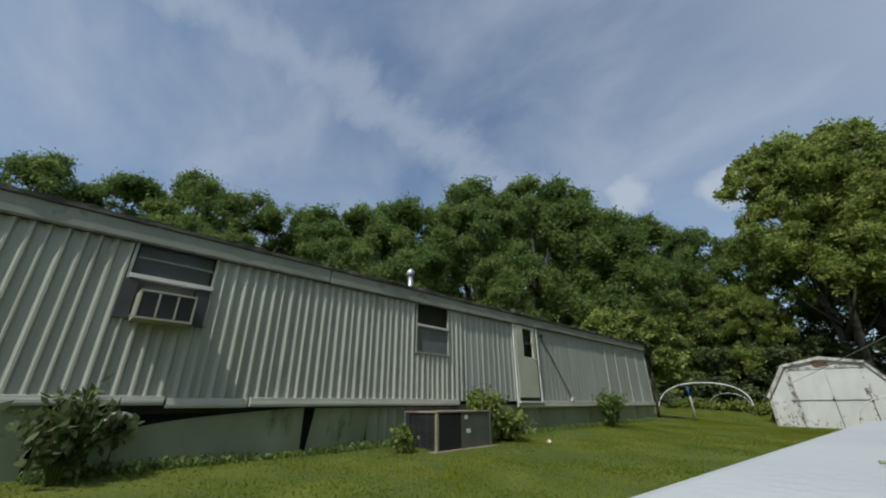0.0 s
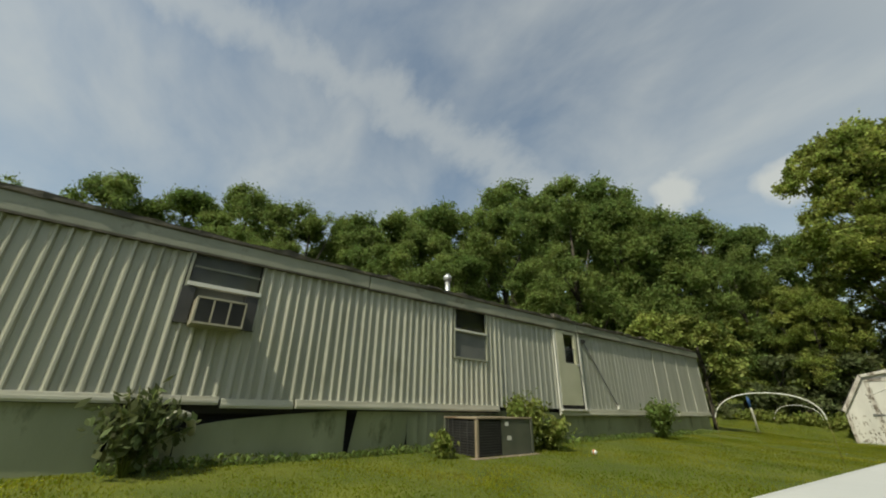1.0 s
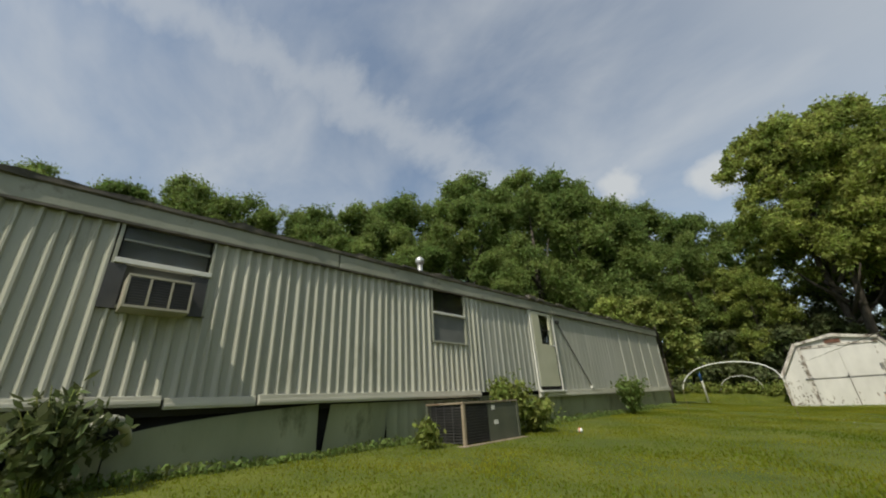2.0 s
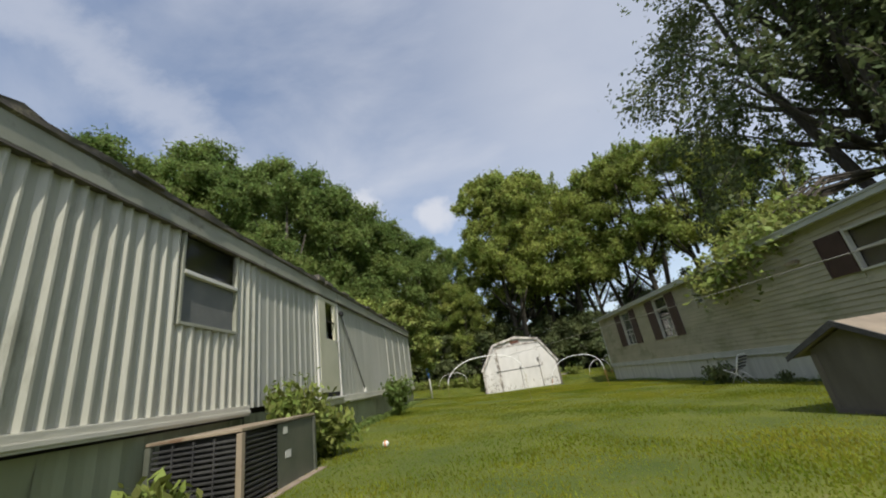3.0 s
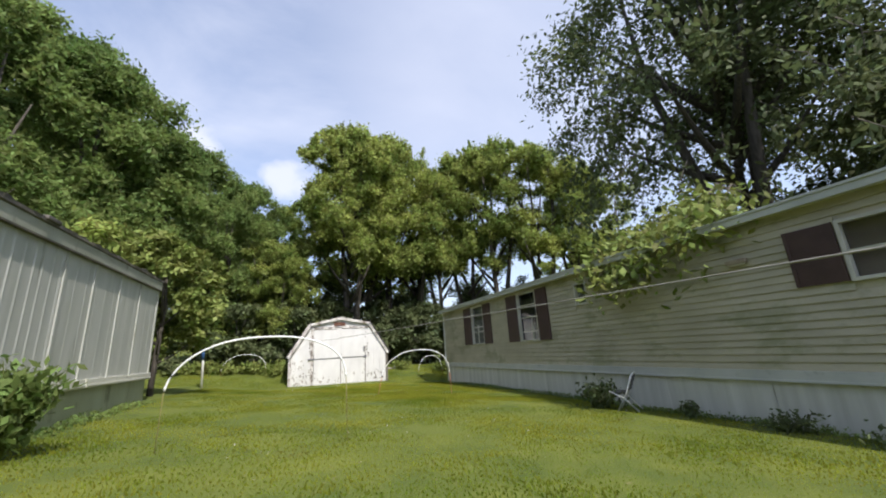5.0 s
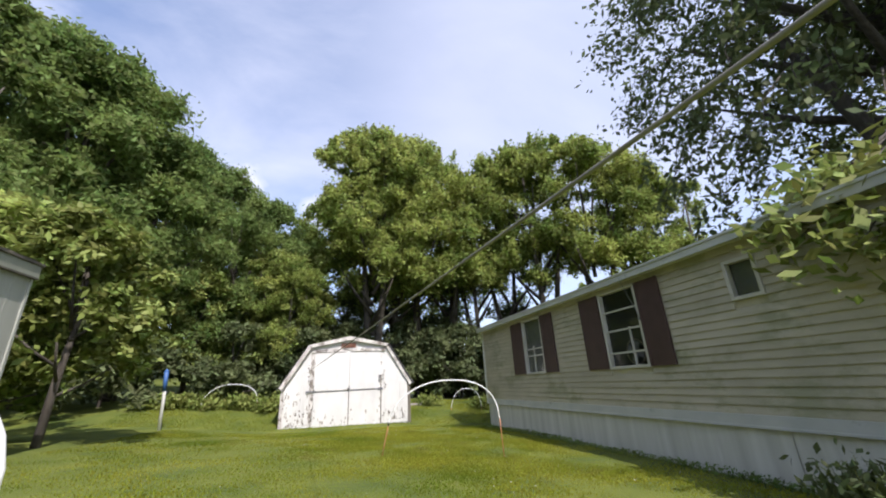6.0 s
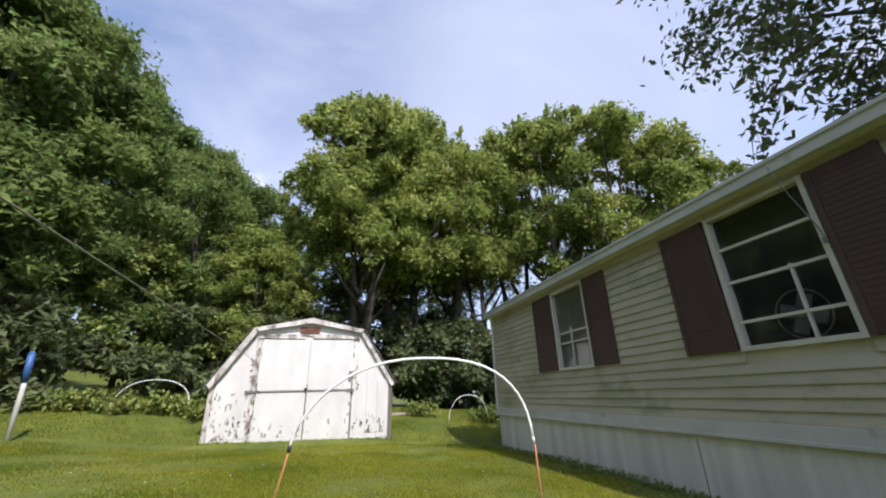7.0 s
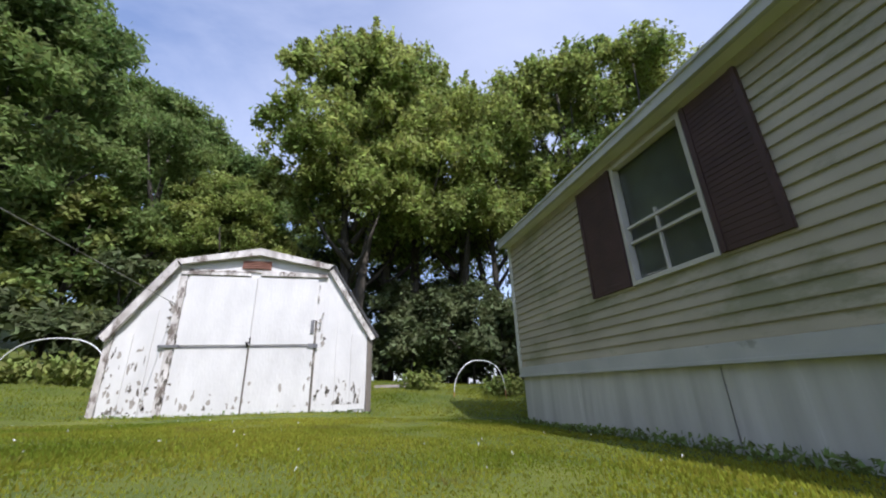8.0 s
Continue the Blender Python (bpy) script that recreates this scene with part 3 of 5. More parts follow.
def clear_runs(z0, z1, y0, y1):
    """Lengths of wall between y0 and y1 that no opening cuts in this band."""
    runs, y = [], y0
    for a0, a1, b0, b1 in sorted(OPENINGS):
        if b0 < z1 - 0.002 and b1 > z0 + 0.002:
            runs.append((y, a0))
            y = a1
    return runs + [(y, y1)]


# near-black sheet behind the siding paints the dark seen through the glass
wall2 = part("wall", box(0.30, 0.34, -17.0, 6.14, 0.0, 2.46), M_DARK, tan, "wall of tan lapped vinyl siding with a dark sheet for the unlit inside")
levels = sorted({0.02, 2.46} | {v for o in OPENINGS for v in o[2:]})
for z0, z1 in zip(levels, levels[1:]):
    for y0, y1 in clear_runs(z0, z1, -17.0, 6.17):
        part("wall_core", box(0.006, 0.09, y0, y1, z0, z1), M_VINYL, wall2)
part("end_wall", box(0.0, 4.4, 6.13, 6.17, 0.0, 2.46), M_VINYL, tan)
for k in range(COURSES):
    z0, z1 = T2_LOW + k * step, T2_LOW + (k + 1) * step
    for y0, y1 in clear_runs(z0, z1, -17.0, 6.17):
        if y1 - y0 < 0.02:
            continue
        bm = bmesh.new()
        prof = [(0.006, z0 - 0.004), (-0.024, z0 - 0.004), (-0.024, z0 + 0.007), (-0.002, z1 + 0.002), (0.006, z1 + 0.002)]
        a = [bm.verts.new((x, y0, z)) for x, z in prof]
        b = [bm.verts.new((x, y1, z)) for x, z in prof]
        bm.faces.new(a)
        bm.faces.new(b[::-1])
        for j in range(5):
            bm.faces.new((a[j], b[j], b[(j + 1) % 5], a[(j + 1) % 5]))
        bmesh.ops.recalc_face_normals(bm, faces=bm.faces[:])
        part("siding_board", bm, M_VINYL, wall2)
part("corner_trim", box(-0.03, 0.05, 6.13, 6.23, 0.0, 2.47, 0.008), M_TRIM, tan, "white corner trim")
bm = box(-0.035, 0.03, -17.0, 6.22, -0.03, 0.125, 0.008)
box(-0.05, 0.0, -17.0, 6.22, -0.045, -0.01, 0.006, bm)
part("belt_rail", bm, M_EAVE, tan, "white rail over the skirting")
# skirting in ribbed lengths
for k in range(12):
    y0, y1 = -17.0 + k * 1.93, -17.0 + (k + 1) * 1.93 - 0.012
    bm = bmesh.new()
    n = 14
    cols = []
    for j in range(n * 2 + 1):
        y = y0 + (y1 - y0) * j / (n * 2)
        cols.append((bm.verts.new((0.015 + (0.004 if j % 2 else 0.0), y, -1.0)), bm.verts.new((0.015 + (0.004 if j % 2 else 0.0), y, -0.03))))
    for c, d in zip(cols, cols[1:]):
        bm.faces.new((c[0], c[1], d[1], d[0]))
    bm.faces.new([bm.verts.new(p) for p in ((0.05, y0, -1.0), (0.05, y1, -1.0), (0.05, y1, -0.03), (0.05, y0, -0.03))])
    part("skirting_panel", bm, M_SKIRT_W, tan)
part("skirting_panel", box(0.02, 4.3, 6.10, 6.13, -1.0, 0.0), M_SKIRT_W, tan)
# near-black block again for the shade under this trailer
part("underfloor_shade", box(0.3, 4.2, -16.9, 6.0, -1.0, 0.0), M_DARK, tan)
bm = prism([(-0.20, 2.52), (-0.20, 2.57), (2.2, 3.02), (4.6, 2.57), (4.6, 2.52)], -17.1, 6.28)
part("roof", bm, M_SHINGLE, tan, "low dark shingle roof")
part("soffit", box(-0.17, 0.02, -17.05, 6.24, 2.462, 2.50, 0.004), M_TRIM, tan)
bm = box(-0.215, -0.16, -17.08, 6.27, 2.44, 2.575, 0.008)
box(-0.235, -0.16, -17.08, 6.27, 2.55, 2.59, 0.006, bm)
part("fascia", bm, M_EAVE, tan, "dull white eave fascia")
part("gable", prism([(0.0, 2.46), (4.4, 2.46), (2.2, 2.98)], 6.14, 6.17), M_VINYL, tan)


def t2_window(y0, y1, z0, z1, shutters, bars, label, blind=None):
    w = part("window", window_frame(y0 - 0.04, y1 + 0.04, z0 - 0.04, z1 + 0.04, 0.05, -0.045, 0.06), M_WINTRIM, tan, label)
    pane("pane", 0.045, y0, y1, z0, z1, w)
    for kind, at in bars:
        if kind == "h":
            part("sash_rail", box(0.0, 0.04, y0, y1, at - 0.016, at + 0.016, 0.004), M_WINTRIM, w)
        else:
            part("sash_bar", box(0.005, 0.04, at - 0.012, at + 0.012, z0, z1 if len(bars) < 3 else (z0 + z1) / 2, 0.003), M_WINTRIM, w)
    # flat sheet whose colour gives the dimness behind the glass
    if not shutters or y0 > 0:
        part("screen_or_shade_sheet", box(0.075, 0.085, y0, y1, z0, z1), M_DIM, w, "sheet behind the glass painted as a dim interior")
    if blind:
        part("blind", box(0.10, 0.115, y0, y1, blind, z1), M_SHADE, w, "brown blind drawn down")
    for s0, s1 in shutters:
        bm = box(-0.05, -0.018, s0, s1, z0 - 0.03, z1 + 0.03, 0.006)
        sh = part("shutter", bm, M_MAROON, w, "maroon louvred shutter")
        wid = 0.05
        part("shutter_stile", box(-0.062, -0.05, s0, s0 + wid, z0 - 0.03, z1 + 0.03, 0.003), M_MAROON, w)
        part("shutter_stile", box(-0.062, -0.05, s1 - wid, s1, z0 - 0.03, z1 + 0.03, 0.003), M_MAROON, w)
        n = int((z1 - z0) / 0.055)
        bm = bmesh.new()
        for k in range(n):
            z = z0 + 0.02 + k * (z1 - z0 - 0.04) / n
            box(-0.0545, -0.05, s0 + wid, s1 - wid, z, z + 0.03, 0.0, bm)
        part("louvres", bm, M_MAROON, w)
    return w


t2_window(1.99, 2.98, 0.88, 2.32, ((1.36, 1.93), (3.04, 3.74)), (("h", 1.52), ("h", 1.33), ("v", 2.55)), "white sash window between maroon shutters")
t2_window(-1.54, -0.56, 0.86, 2.33, ((-2.14, -1.60), (-0.50, 0.14)), (("h", 1.56), ("h", 1.95), ("h", 1.12), ("v", -1.2)), "white sash window between maroon shutters")
t2_window(-9.74, -8.70, 1.33, 2.10, ((-10.34, -9.80), (-8.64, -8.06)), (("h", 1.70),), "wide white window between maroon shutters, blind drawn", 1.34)
t2_window(-3.74, -3.36, 1.68, 2.18, (), (), "small square dark window with a white frame")
t2_window(-14.16, -13.04, 1.14, 2.24, ((-12.98, -12.42),), (("h", 1.7),), "white window beside a maroon shutter")
lamp = part("wall_lamp", box(-0.11, -0.02, -7.52, -7.20, 1.82, 1.90, 0.02), M_BEIGE, tan, "small beige wall lamp under the eave, unlit")
part("lamp_glass", box(-0.10, -0.03, -7.49, -7.23, 1.80, 1.822, 0.008), M_BLIND, lamp)

fan = thing("fan", (T2 + 0.20, -1.05, 0.86), "round pale fan standing behind the window glass", "fan")
ring = [(0, 0.24 * math.cos(a), 0.27 + 0.24 * math.sin(a)) for a in [2 * math.pi * k / 24 for k in range(25)]]
part("ring", tube(ring, 0.008, 6, cap=False), M_BEIGE, fan)
for k in range(4):
    a = k * math.pi / 2 + 0.4
    part("blade", box(-0.004, 0.004, 0.02, 0.2, 0.20, 0.33, 0.003), M_CABLE, fan).matrix_local = Matrix.Translation((0, 0, 0.27)) @ Matrix.Rotation(a, 4, "X") @ Matrix.Translation((0, 0, -0.27))
part("foot", box(-0.06, 0.06, -0.14, 0.14, -0.01, 0.02, 0.006), M_WHITE, fan)
part("hub", tube([(-0.05, 0, 0.27), (0.05, 0, 0.27)], 0.04, 10), M_BEIGE, fan)

wire = part("wire", tube([(-0.22, -1.45, 2.50), (-0.15, -1.50, 2.15), (-0.08, -1.56, 1.85), (-0.065, -1.58, 1.70)], 0.006, 6), M_CABLE, tan, "thin grey wire hanging from the eave")
part("clip", box(-0.08, -0.04, -1.60, -1.56, 1.66, 1.71, 0.004), M_CABLE, wire)

# ================= shed =================
shed = thing("shed", (5.26, 7.22, -0.42), "white gambrel garden shed with peeling paint and double doors", "shed", turn=0.0)
GAMBREL = [(-2.10, -0.13), (2.10, -0.13), (2.18, 1.34), (1.39, 2.58), (0.0, 2.86), (-1.39, 2.58), (-2.18, 1.34)]
part("front_wall", prism(GAMBREL, 0.0, 0.06), M_SHED, shed)
part("back_wall", prism(GAMBREL, 3.5, 3.56), M_SHED, shed)
for s in (-1, 1):
    x0, x1 = (s * 2.16, s * 2.10)
    part("side_wall", box(min(x0, x1), max(x0, x1), 0.06, 3.5, -0.13, 1.34), M_SHED, shed)
    for (xa, za), (xb, zb), nm in (((2.30, 1.20), (1.40, 2.62), "steep_roof"), ((1.42, 2.60), (0.0, 2.90), "upper_roof")):
        off = 0.05
        part(nm, prism([(s * xa, za), (s * xb, zb), (s * (xb + (0.02 if xb else 0)), zb + off), (s * (xa + 0.04), za + off * 0.6)], -0.10, 3.66), M_SHINGLE, shed, "dark shingle roof slope")
        bm = prism([(s * (xa - 0.02), za + (0.05 if s < 0 or nm == "upper_roof" else 0.01)), (s * xb, zb + (0.04 if s < 0 or nm == "upper_roof" else -0.005)), (s * (xb - (0.07 if xb else 0.0)), zb - 0.10), (s * (xa - 0.11), za - 0.04)], *((-0.125, -0.045) if s < 0 or nm == "upper_roof" else (-0.075, -0.005)))
        part("barge_board", bm, M_SHED_TRIM, shed, "weathered white barge board")
    part("corner_board", box(s * 2.17 - 0.05, s * 2.17 + 0.05, -0.03, 0.04, -0.12, 1.32, 0.006), M_SHED_TRIM if s < 0 else M_WOOD, shed)
# upright boards of the front, both sides of the doors
for k, x in enumerate([-2.10, -1.80, -1.50, 1.26, 1.54, 1.82]):
    top = 1.30 if abs(x + 0.13) > 1.8 else (1.72 if abs(x + 0.13) > 1.6 else 2.05)
    part("board", box(x, x + 0.27, -0.018, -0.002, -0.11 + 0.02 * (k % 3), top, 0.004), M_SHED, shed)
for k, (x0, x1) in enumerate(((-1.16, 0.005), (0.02, 1.12))):
    d = part("door", box(x0, x1, -0.045, -0.003, -0.08, 1.07, 0.006), M_SHED, shed, "white plank shed door")
    part("upper_panel", box(x0, x1, -0.040, -0.003, 1.10, 2.36, 0.006), M_SHED, d)
    # rail kept thin and dark, its shadow line put into the colour
    part("door_rail", box(x0 + 0.02, x1 - 0.02, -0.056, -0.046, 1.050, 1.074, 0.004), M_CABLE, d, "grey weathered rail across the door, darkened for its shadow")
for x, z0, z1 in ((-1.25, -0.10, 2.38), (1.10, -0.10, 1.55)):
    part("door_post", box(x - 0.06, x + 0.06, -0.035, -0.003, z0, z1, 0.005), M_SHED_TRIM if x < 0 else M_WOOD, shed)
part("hinge", box(1.02, 1.20, -0.066, -0.05, 1.03, 1.11, 0.004), M_CABLE, shed)
part("hinge", box(-1.42, -1.10, -0.066, -0.05, 1.06, 1.11, 0.004), M_CABLE, shed)
part("hinge", box(1.05, 1.11, -0.066, -0.036, 1.30, 1.55, 0.004), M_CABLE, shed)
bm = box(-1.30, -0.12, -0.06, -0.003, 2.385, 2.445, 0.006)
box(0.06, 1.30, -0.06, -0.003, 2.40, 2.46, 0.006, bm)
part("lintel", bm, M_SHED_TRIM, shed, "cracked board over the doors")
part("door_track", box(-1.35, 1.33, -0.03, -0.003, 2.465, 2.50, 0.005), M_SHED_TRIM, shed)
vent2 = part("gable_vent", box(-0.30, 0.22, -0.03, -0.003, 2.53, 2.70, 0.005), M_RUST, shed, "faded rusty red gable vent")
for k in range(4):
    part("slat", box(-0.28, 0.20, -0.045, -0.03, 2.55 + k * 0.038, 2.57 + k * 0.038), M_RUST, vent2)
# dark wooden strip over the joint, drawn for the shade between the doors
part("gap_shade_strip", box(-0.004, 0.026, -0.050, -0.045, -0.07, 1.04), M_WOOD, shed)
part("latch", tube([(0.0, -0.06, 1.06), (-0.03, -0.09, 1.14), (0.03, -0.09, 1.12), (0.02, -0.07, 1.22)], 0.02, 6), M_BLACK, shed)
part("floor_frame", box(-2.06, 2.06, 0.07, 3.49, -0.25, -0.05), M_WOOD, shed)

# bare wood where the paint has come off along the foot of the front
rng = random.Random(8)
for k in range(298):
    foot = k < 215
    x = rng.uniform(-2.08, 2.05) if k % 3 == 1 else rng.choice((rng.uniform(-2.0, -1.2), rng.uniform(1.22, 2.05)))
    if not foot:
        x = rng.choice((-1.25, -1.25, -1.25, 1.19, -2.05, -1.7)) + rng.uniform(-0.13, 0.13)
    z = -0.09 + (rng.random() ** 2.6) * 0.55 if foot else rng.uniform(0.3, 2.2 if abs(x) < 1.5 else 1.2)
    w, h = rng.uniform(0.008, 0.045), rng.uniform(0.03, 0.20)
    y = -0.0475 if -1.15 < x < 1.11 and z < 1.2 else (-0.0375 if abs(abs(x + 0.03) - 1.22) < 0.06 else -0.0205)
    bm = bmesh.new()
    n = 9
    ring = []
    for j in range(n):
        a = 2 * math.pi * j / n
        r = rng.uniform(0.35, 1.15)
        ring.append(bm.verts.new((x + math.cos(a) * w * r, y, max(0.03, z + math.sin(a) * h * 0.5 * r))))
    bm.faces.new(ring)
    ext = bmesh.ops.extrude_face_region(bm, geom=bm.faces[:])
    bmesh.ops.translate(bm, verts=[v for v in ext["geom"] if isinstance(v, bmesh.types.BMVert)], vec=(0, 0.003, 0))
    bmesh.ops.recalc_face_normals(bm, faces=bm.faces[:])
    part("bare_patch", bm, (M_WOOD, M_PEEL, M_PEEL)[k % 3], shed)

# ================= flying hoops =================
def hoop(place, width, low, top, label, skew=0.0, rod=0.0085, paint=M_ORANGE, splay=0.0, turn=0.0):
    """A white arch on orange rods; low: where the white pipe ends, top: its crown, all over the ground at its middle."""
    h = thing("hoop_gate", place, label, "hoop gate", "hoops on the lawn", turn=turn)
    half = width / 2
    arc = []
    for k in range(25):
        a = math.pi * k / 24
        c = math.cos(a)
        x = -half * math.copysign(abs(c) ** 0.86, c)
        arc.append((x + skew * math.sin(a) ** 2, 0.015 * math.sin(5 * a), low + (top - low) * math.sin(a) ** (1.19 if c > 0 else 0.89)))
    part("arch", tube(arc, 0.0115, 8), M_WHITE, h, "white plastic pipe bent into an arch")
    for s in (-1, 1):
        x = s * half
        foot = lawn(place[0] + x, place[1]) - place[2] - 0.08
        part("rod", tube([(x, 0, low + 0.004), (x * 1.01, 0, low - 0.05), (x * 1.03 + s * (splay if s < 0 else 0.0), 0.01, foot)], rod, 8), paint, h, "thin fibreglass rod in the turf")
        part("coupling", tube([(x * 1.0, 0, low + 0.025), (x * 1.004, 0, low - 0.025)], 0.0155 if splay and s < 0 else 0.0125, 8), M_BLACK if splay and s < 0 else M_TRIM, h)
    return h


def on_lawn(x, y, lift=0.0):
    return (x, y, lawn(x, y) + lift)


hoop(on_lawn(6.562, -0.27), 1.974, 0.566, 1.239, "white pipe hoop on orange rods standing beside the tan trailer", 0.082, splay=0.10, turn=-12.2)
hoop(on_lawn(2.84, -6.0), 1.95, 0.72, 1.24, "white pipe hoop on thin olive rods near the old trailer", 0.0, 0.0045, M_STRAW)
hoop(on_lawn(10.35, 9.2), 1.36, 0.20, 0.92, "small white hoop at the back of the lawn")
hoop(on_lawn(1.1, 9.3), 1.85, 0.30, 0.95, "white hoop standing among weeds beside the shed")

# ================= dog run =================
run = thing("dog_run", on_lawn(6.247, -24.0), "grey overhead dog-run cable stretched along the lawn", "cable")
base = lawn(6.247, -24.0)
pts = [(-0.073 * k, k, 1.141 + 0.02 * (k - 19) + 0.027 * ((k - 19) / 15) ** 2 - base) for k in range(37)]
part("cable", tube(pts, 0.005, 6), M_ROPE, run)
part("stake", tube([(0, 0, -0.3), (0, 0, 1.0 - base)], 0.02, 8), M_CABLE, run)
lead = part("lead", tube([(pts[34][0], pts[34][1], pts[34][2]), (pts[34][0] - 0.08, pts[34][1] - 0.05, pts[34][2] - 0.7), (pts[34][0] - 0.25, pts[34][1] - 0.1, pts[34][2] - 1.3)], 0.008, 6), M_CABLE, run, "thin lead hanging from the cable")
part("pulley", tube([(pts[34][0], pts[34][1] - 0.03, pts[34][2] + 0.01), (pts[34][0], pts[34][1] + 0.03, pts[34][2] + 0.01)], 0.03, 10), M_STEEL, run)

house = thing("dog_house", (6.725, -11.454, -0.44), "weathered grey plywood dog house with a low gable roof", "dog house", turn=15)
g = [(-0.44, 0.02), (0.44, 0.02), (0.44, 0.68), (0.0, 0.90), (-0.44, 0.68)]
bm = prism([(x, z) for x, z in g], 0.0, 0.02)
front = part("gable_wall", bm, M_WOOD, house)
front.matrix_local = Matrix.Rotation(radians(-90), 4, "Z")
back = part("gable_wall", prism(g, 0.70, 0.72), M_WOOD, house)
back.matrix_local = Matrix.Rotation(radians(-90), 4, "Z")
for s in (-1, 1):
    part("side_wall", box(0.02, 0.70, s * 0.44 - 0.012, s * 0.44 + 0.012, 0.02, 0.66), M_WOOD, house)
    bm = bmesh.new()
    vs = [bm.verts.new(p) for p in ((-0.14, s * 0.62, 0.605), (0.86, s * 0.62, 0.605), (0.86, 0, 0.935), (-0.14, 0, 0.935), (-0.14, s * 0.62, 0.635), (0.86, s * 0.62, 0.635), (0.86, 0, 0.97), (-0.14, 0, 0.97))]
    for f in ((0, 1, 2, 3), (4, 7, 6, 5), (0, 4, 5, 1), (1, 5, 6, 2), (2, 6, 7, 3), (3, 7, 4, 0)):
        bm.faces.new([vs[k] for k in f])
    bmesh.ops.recalc_face_normals(bm, faces=bm.faces[:])
    part("roof_board", bm, M_WOOD_TAN, house, "bare tan roof board")
    bm = bmesh.new()
    vs = [bm.verts.new(p) for p in ((-0.155, s * 0.63, 0.58), (-0.155, 0, 0.915), (-0.155, 0, 0.985), (-0.155, s * 0.63, 0.64), (-0.135, s * 0.63, 0.58), (-0.135, 0, 0.915), (-0.135, 0, 0.985), (-0.135, s * 0.63, 0.64))]
    for f in ((0, 1, 2, 3), (4, 7, 6, 5), (0, 4, 5, 1), (1, 5, 6, 2), (2, 6, 7, 3), (3, 7, 4, 0)):
        bm.faces.new([vs[k] for k in f])
    bmesh.ops.recalc_face_normals(bm, faces=bm.faces[:])
    part("barge_board", bm, M_SHINGLE, house, "dark weathered barge board")
    part("corner_post", box(-0.015, 0.03, s * 0.42 - 0.03, s * 0.42 + 0.03, 0.0, 0.63, 0.004), M_WOOD, house)
part("floor", box(-0.02, 0.72, -0.43, 0.43, -0.12, 0.03), M_WOOD, house)

# clutter beyond the dog house, against the tan trailer
bin_ = thing("storage_bin", on_lawn(8.6, -14.6), "dark plastic storage bin beside the tan trailer", "bin")
part("tub", box(-0.45, 0.45, -0.6, 0.6, 0.0, 0.62, 0.03), M_BLACK, bin_)
part("lid", box(-0.48, 0.48, -0.63, 0.63, 0.62, 0.70, 0.02), M_BLACK, bin_)
bag = thing("tarpaulin", on_lawn(7.0, -13.3), "crumpled blue tarpaulin lying on the grass", "tarpaulin")
bm = bmesh.new()
bmesh.ops.create_icosphere(bm, subdivisions=4, radius=1.0)
for v in bm.verts:
    n = noise.noise(v.co * 2.3) * 0.28 + noise.noise(v.co * 6.0) * 0.12
    v.co = Vector((v.co.x * 0.30, v.co.y * 0.36, max(-0.02, v.co.z * 0.17 + 0.08))) * (1 + n)
for f in bm.faces:
    f.smooth = True
part("sheet", bm, M_BLUE, bag)
bucket = thing("bucket", on_lawn(7.35, -13.9), "small white plastic bucket on its side", "bucket")
part("shell", tube([(-0.15, 0, 0.12), (0.15, 0.03, 0.13)], [0.10, 0.13], 14), M_WHITE, bucket)
plank = thing("plank", on_lawn(7.1, -12.95, 0.02), "short yellowish plank lying on the grass", "plank", turn=25)
part("board", box(-0.3, 0.3, -0.06, 0.06, 0, 0.04, 0.006), M_WOOD_TAN, plank)

scrap = thing("scrap_boards", on_lawn(8.5, 10.5), "pale scrap boards lying in the grass behind the shed", "boards", turn=6)
for k, (x, y, a, l) in enumerate(((0.0, 0.0, 3, 1.5), (-0.35, 0.12, -14, 0.7), (0.5, 0.1, 11, 0.8))):
    part("board", box(-l / 2, l / 2, -0.07, 0.07, 0.0, 0.035, 0.005), M_PEEL, scrap).matrix_local = Matrix.Translation((x, y, 0.02 + 0.036 * k)) @ Matrix.Rotation(radians(a), 4, "Z")

# folded garden chair against the skirting of the tan trailer
chair = thing("folding_chair", on_lawn(9.45, -5.0), "old metal folding garden chair leaning in weeds", "chair", turn=35)
chair.scale = (1, 1, 0.85)
for s in (-0.25, 0.25):
    part("leg", tube([(s, 0.10, 0.0), (s, -0.12, 0.42), (s, -0.24, 0.78)], 0.013, 8), M_TRIM, chair)
    part("leg", tube([(s * 0.9, -0.30, 0.0), (s * 0.9, -0.06, 0.30), (s * 0.9, 0.20, 0.45)], 0.013, 8), M_TRIM, chair)
part("top_rail", tube([(-0.25, -0.24, 0.78), (-0.18, -0.27, 0.84), (0.18, -0.27, 0.84), (0.25, -0.24, 0.78)], 0.013, 8), M_TRIM, chair)
for k in range(4):
    part("webbing", box(-0.24, 0.24, -0.165 - 0.035 * k, -0.155 - 0.035 * k, 0.46 + 0.09 * k, 0.52 + 0.09 * k, 0.003), M_LOUVRE, chair)
part("seat", box(-0.23, 0.23, -0.10, 0.18, 0.40, 0.425, 0.008), M_LOUVRE, chair)

# ================= beside the old trailer =================
unit = thing("heat_pump", (0.0, 0.0, 0.0), "old grey heat pump with dark louvres and a beige corner post", "heat pump")
X0, X1, Y0, Y1, Z0, Z1 = 0.10, 0.80, -13.12, -11.84, -0.06, 0.47
part("core", box(X0 + 0.04, X1 - 0.04, Y0 + 0.04, Y1 - 0.04, Z0, Z1 - 0.02), M_BLACK, unit)
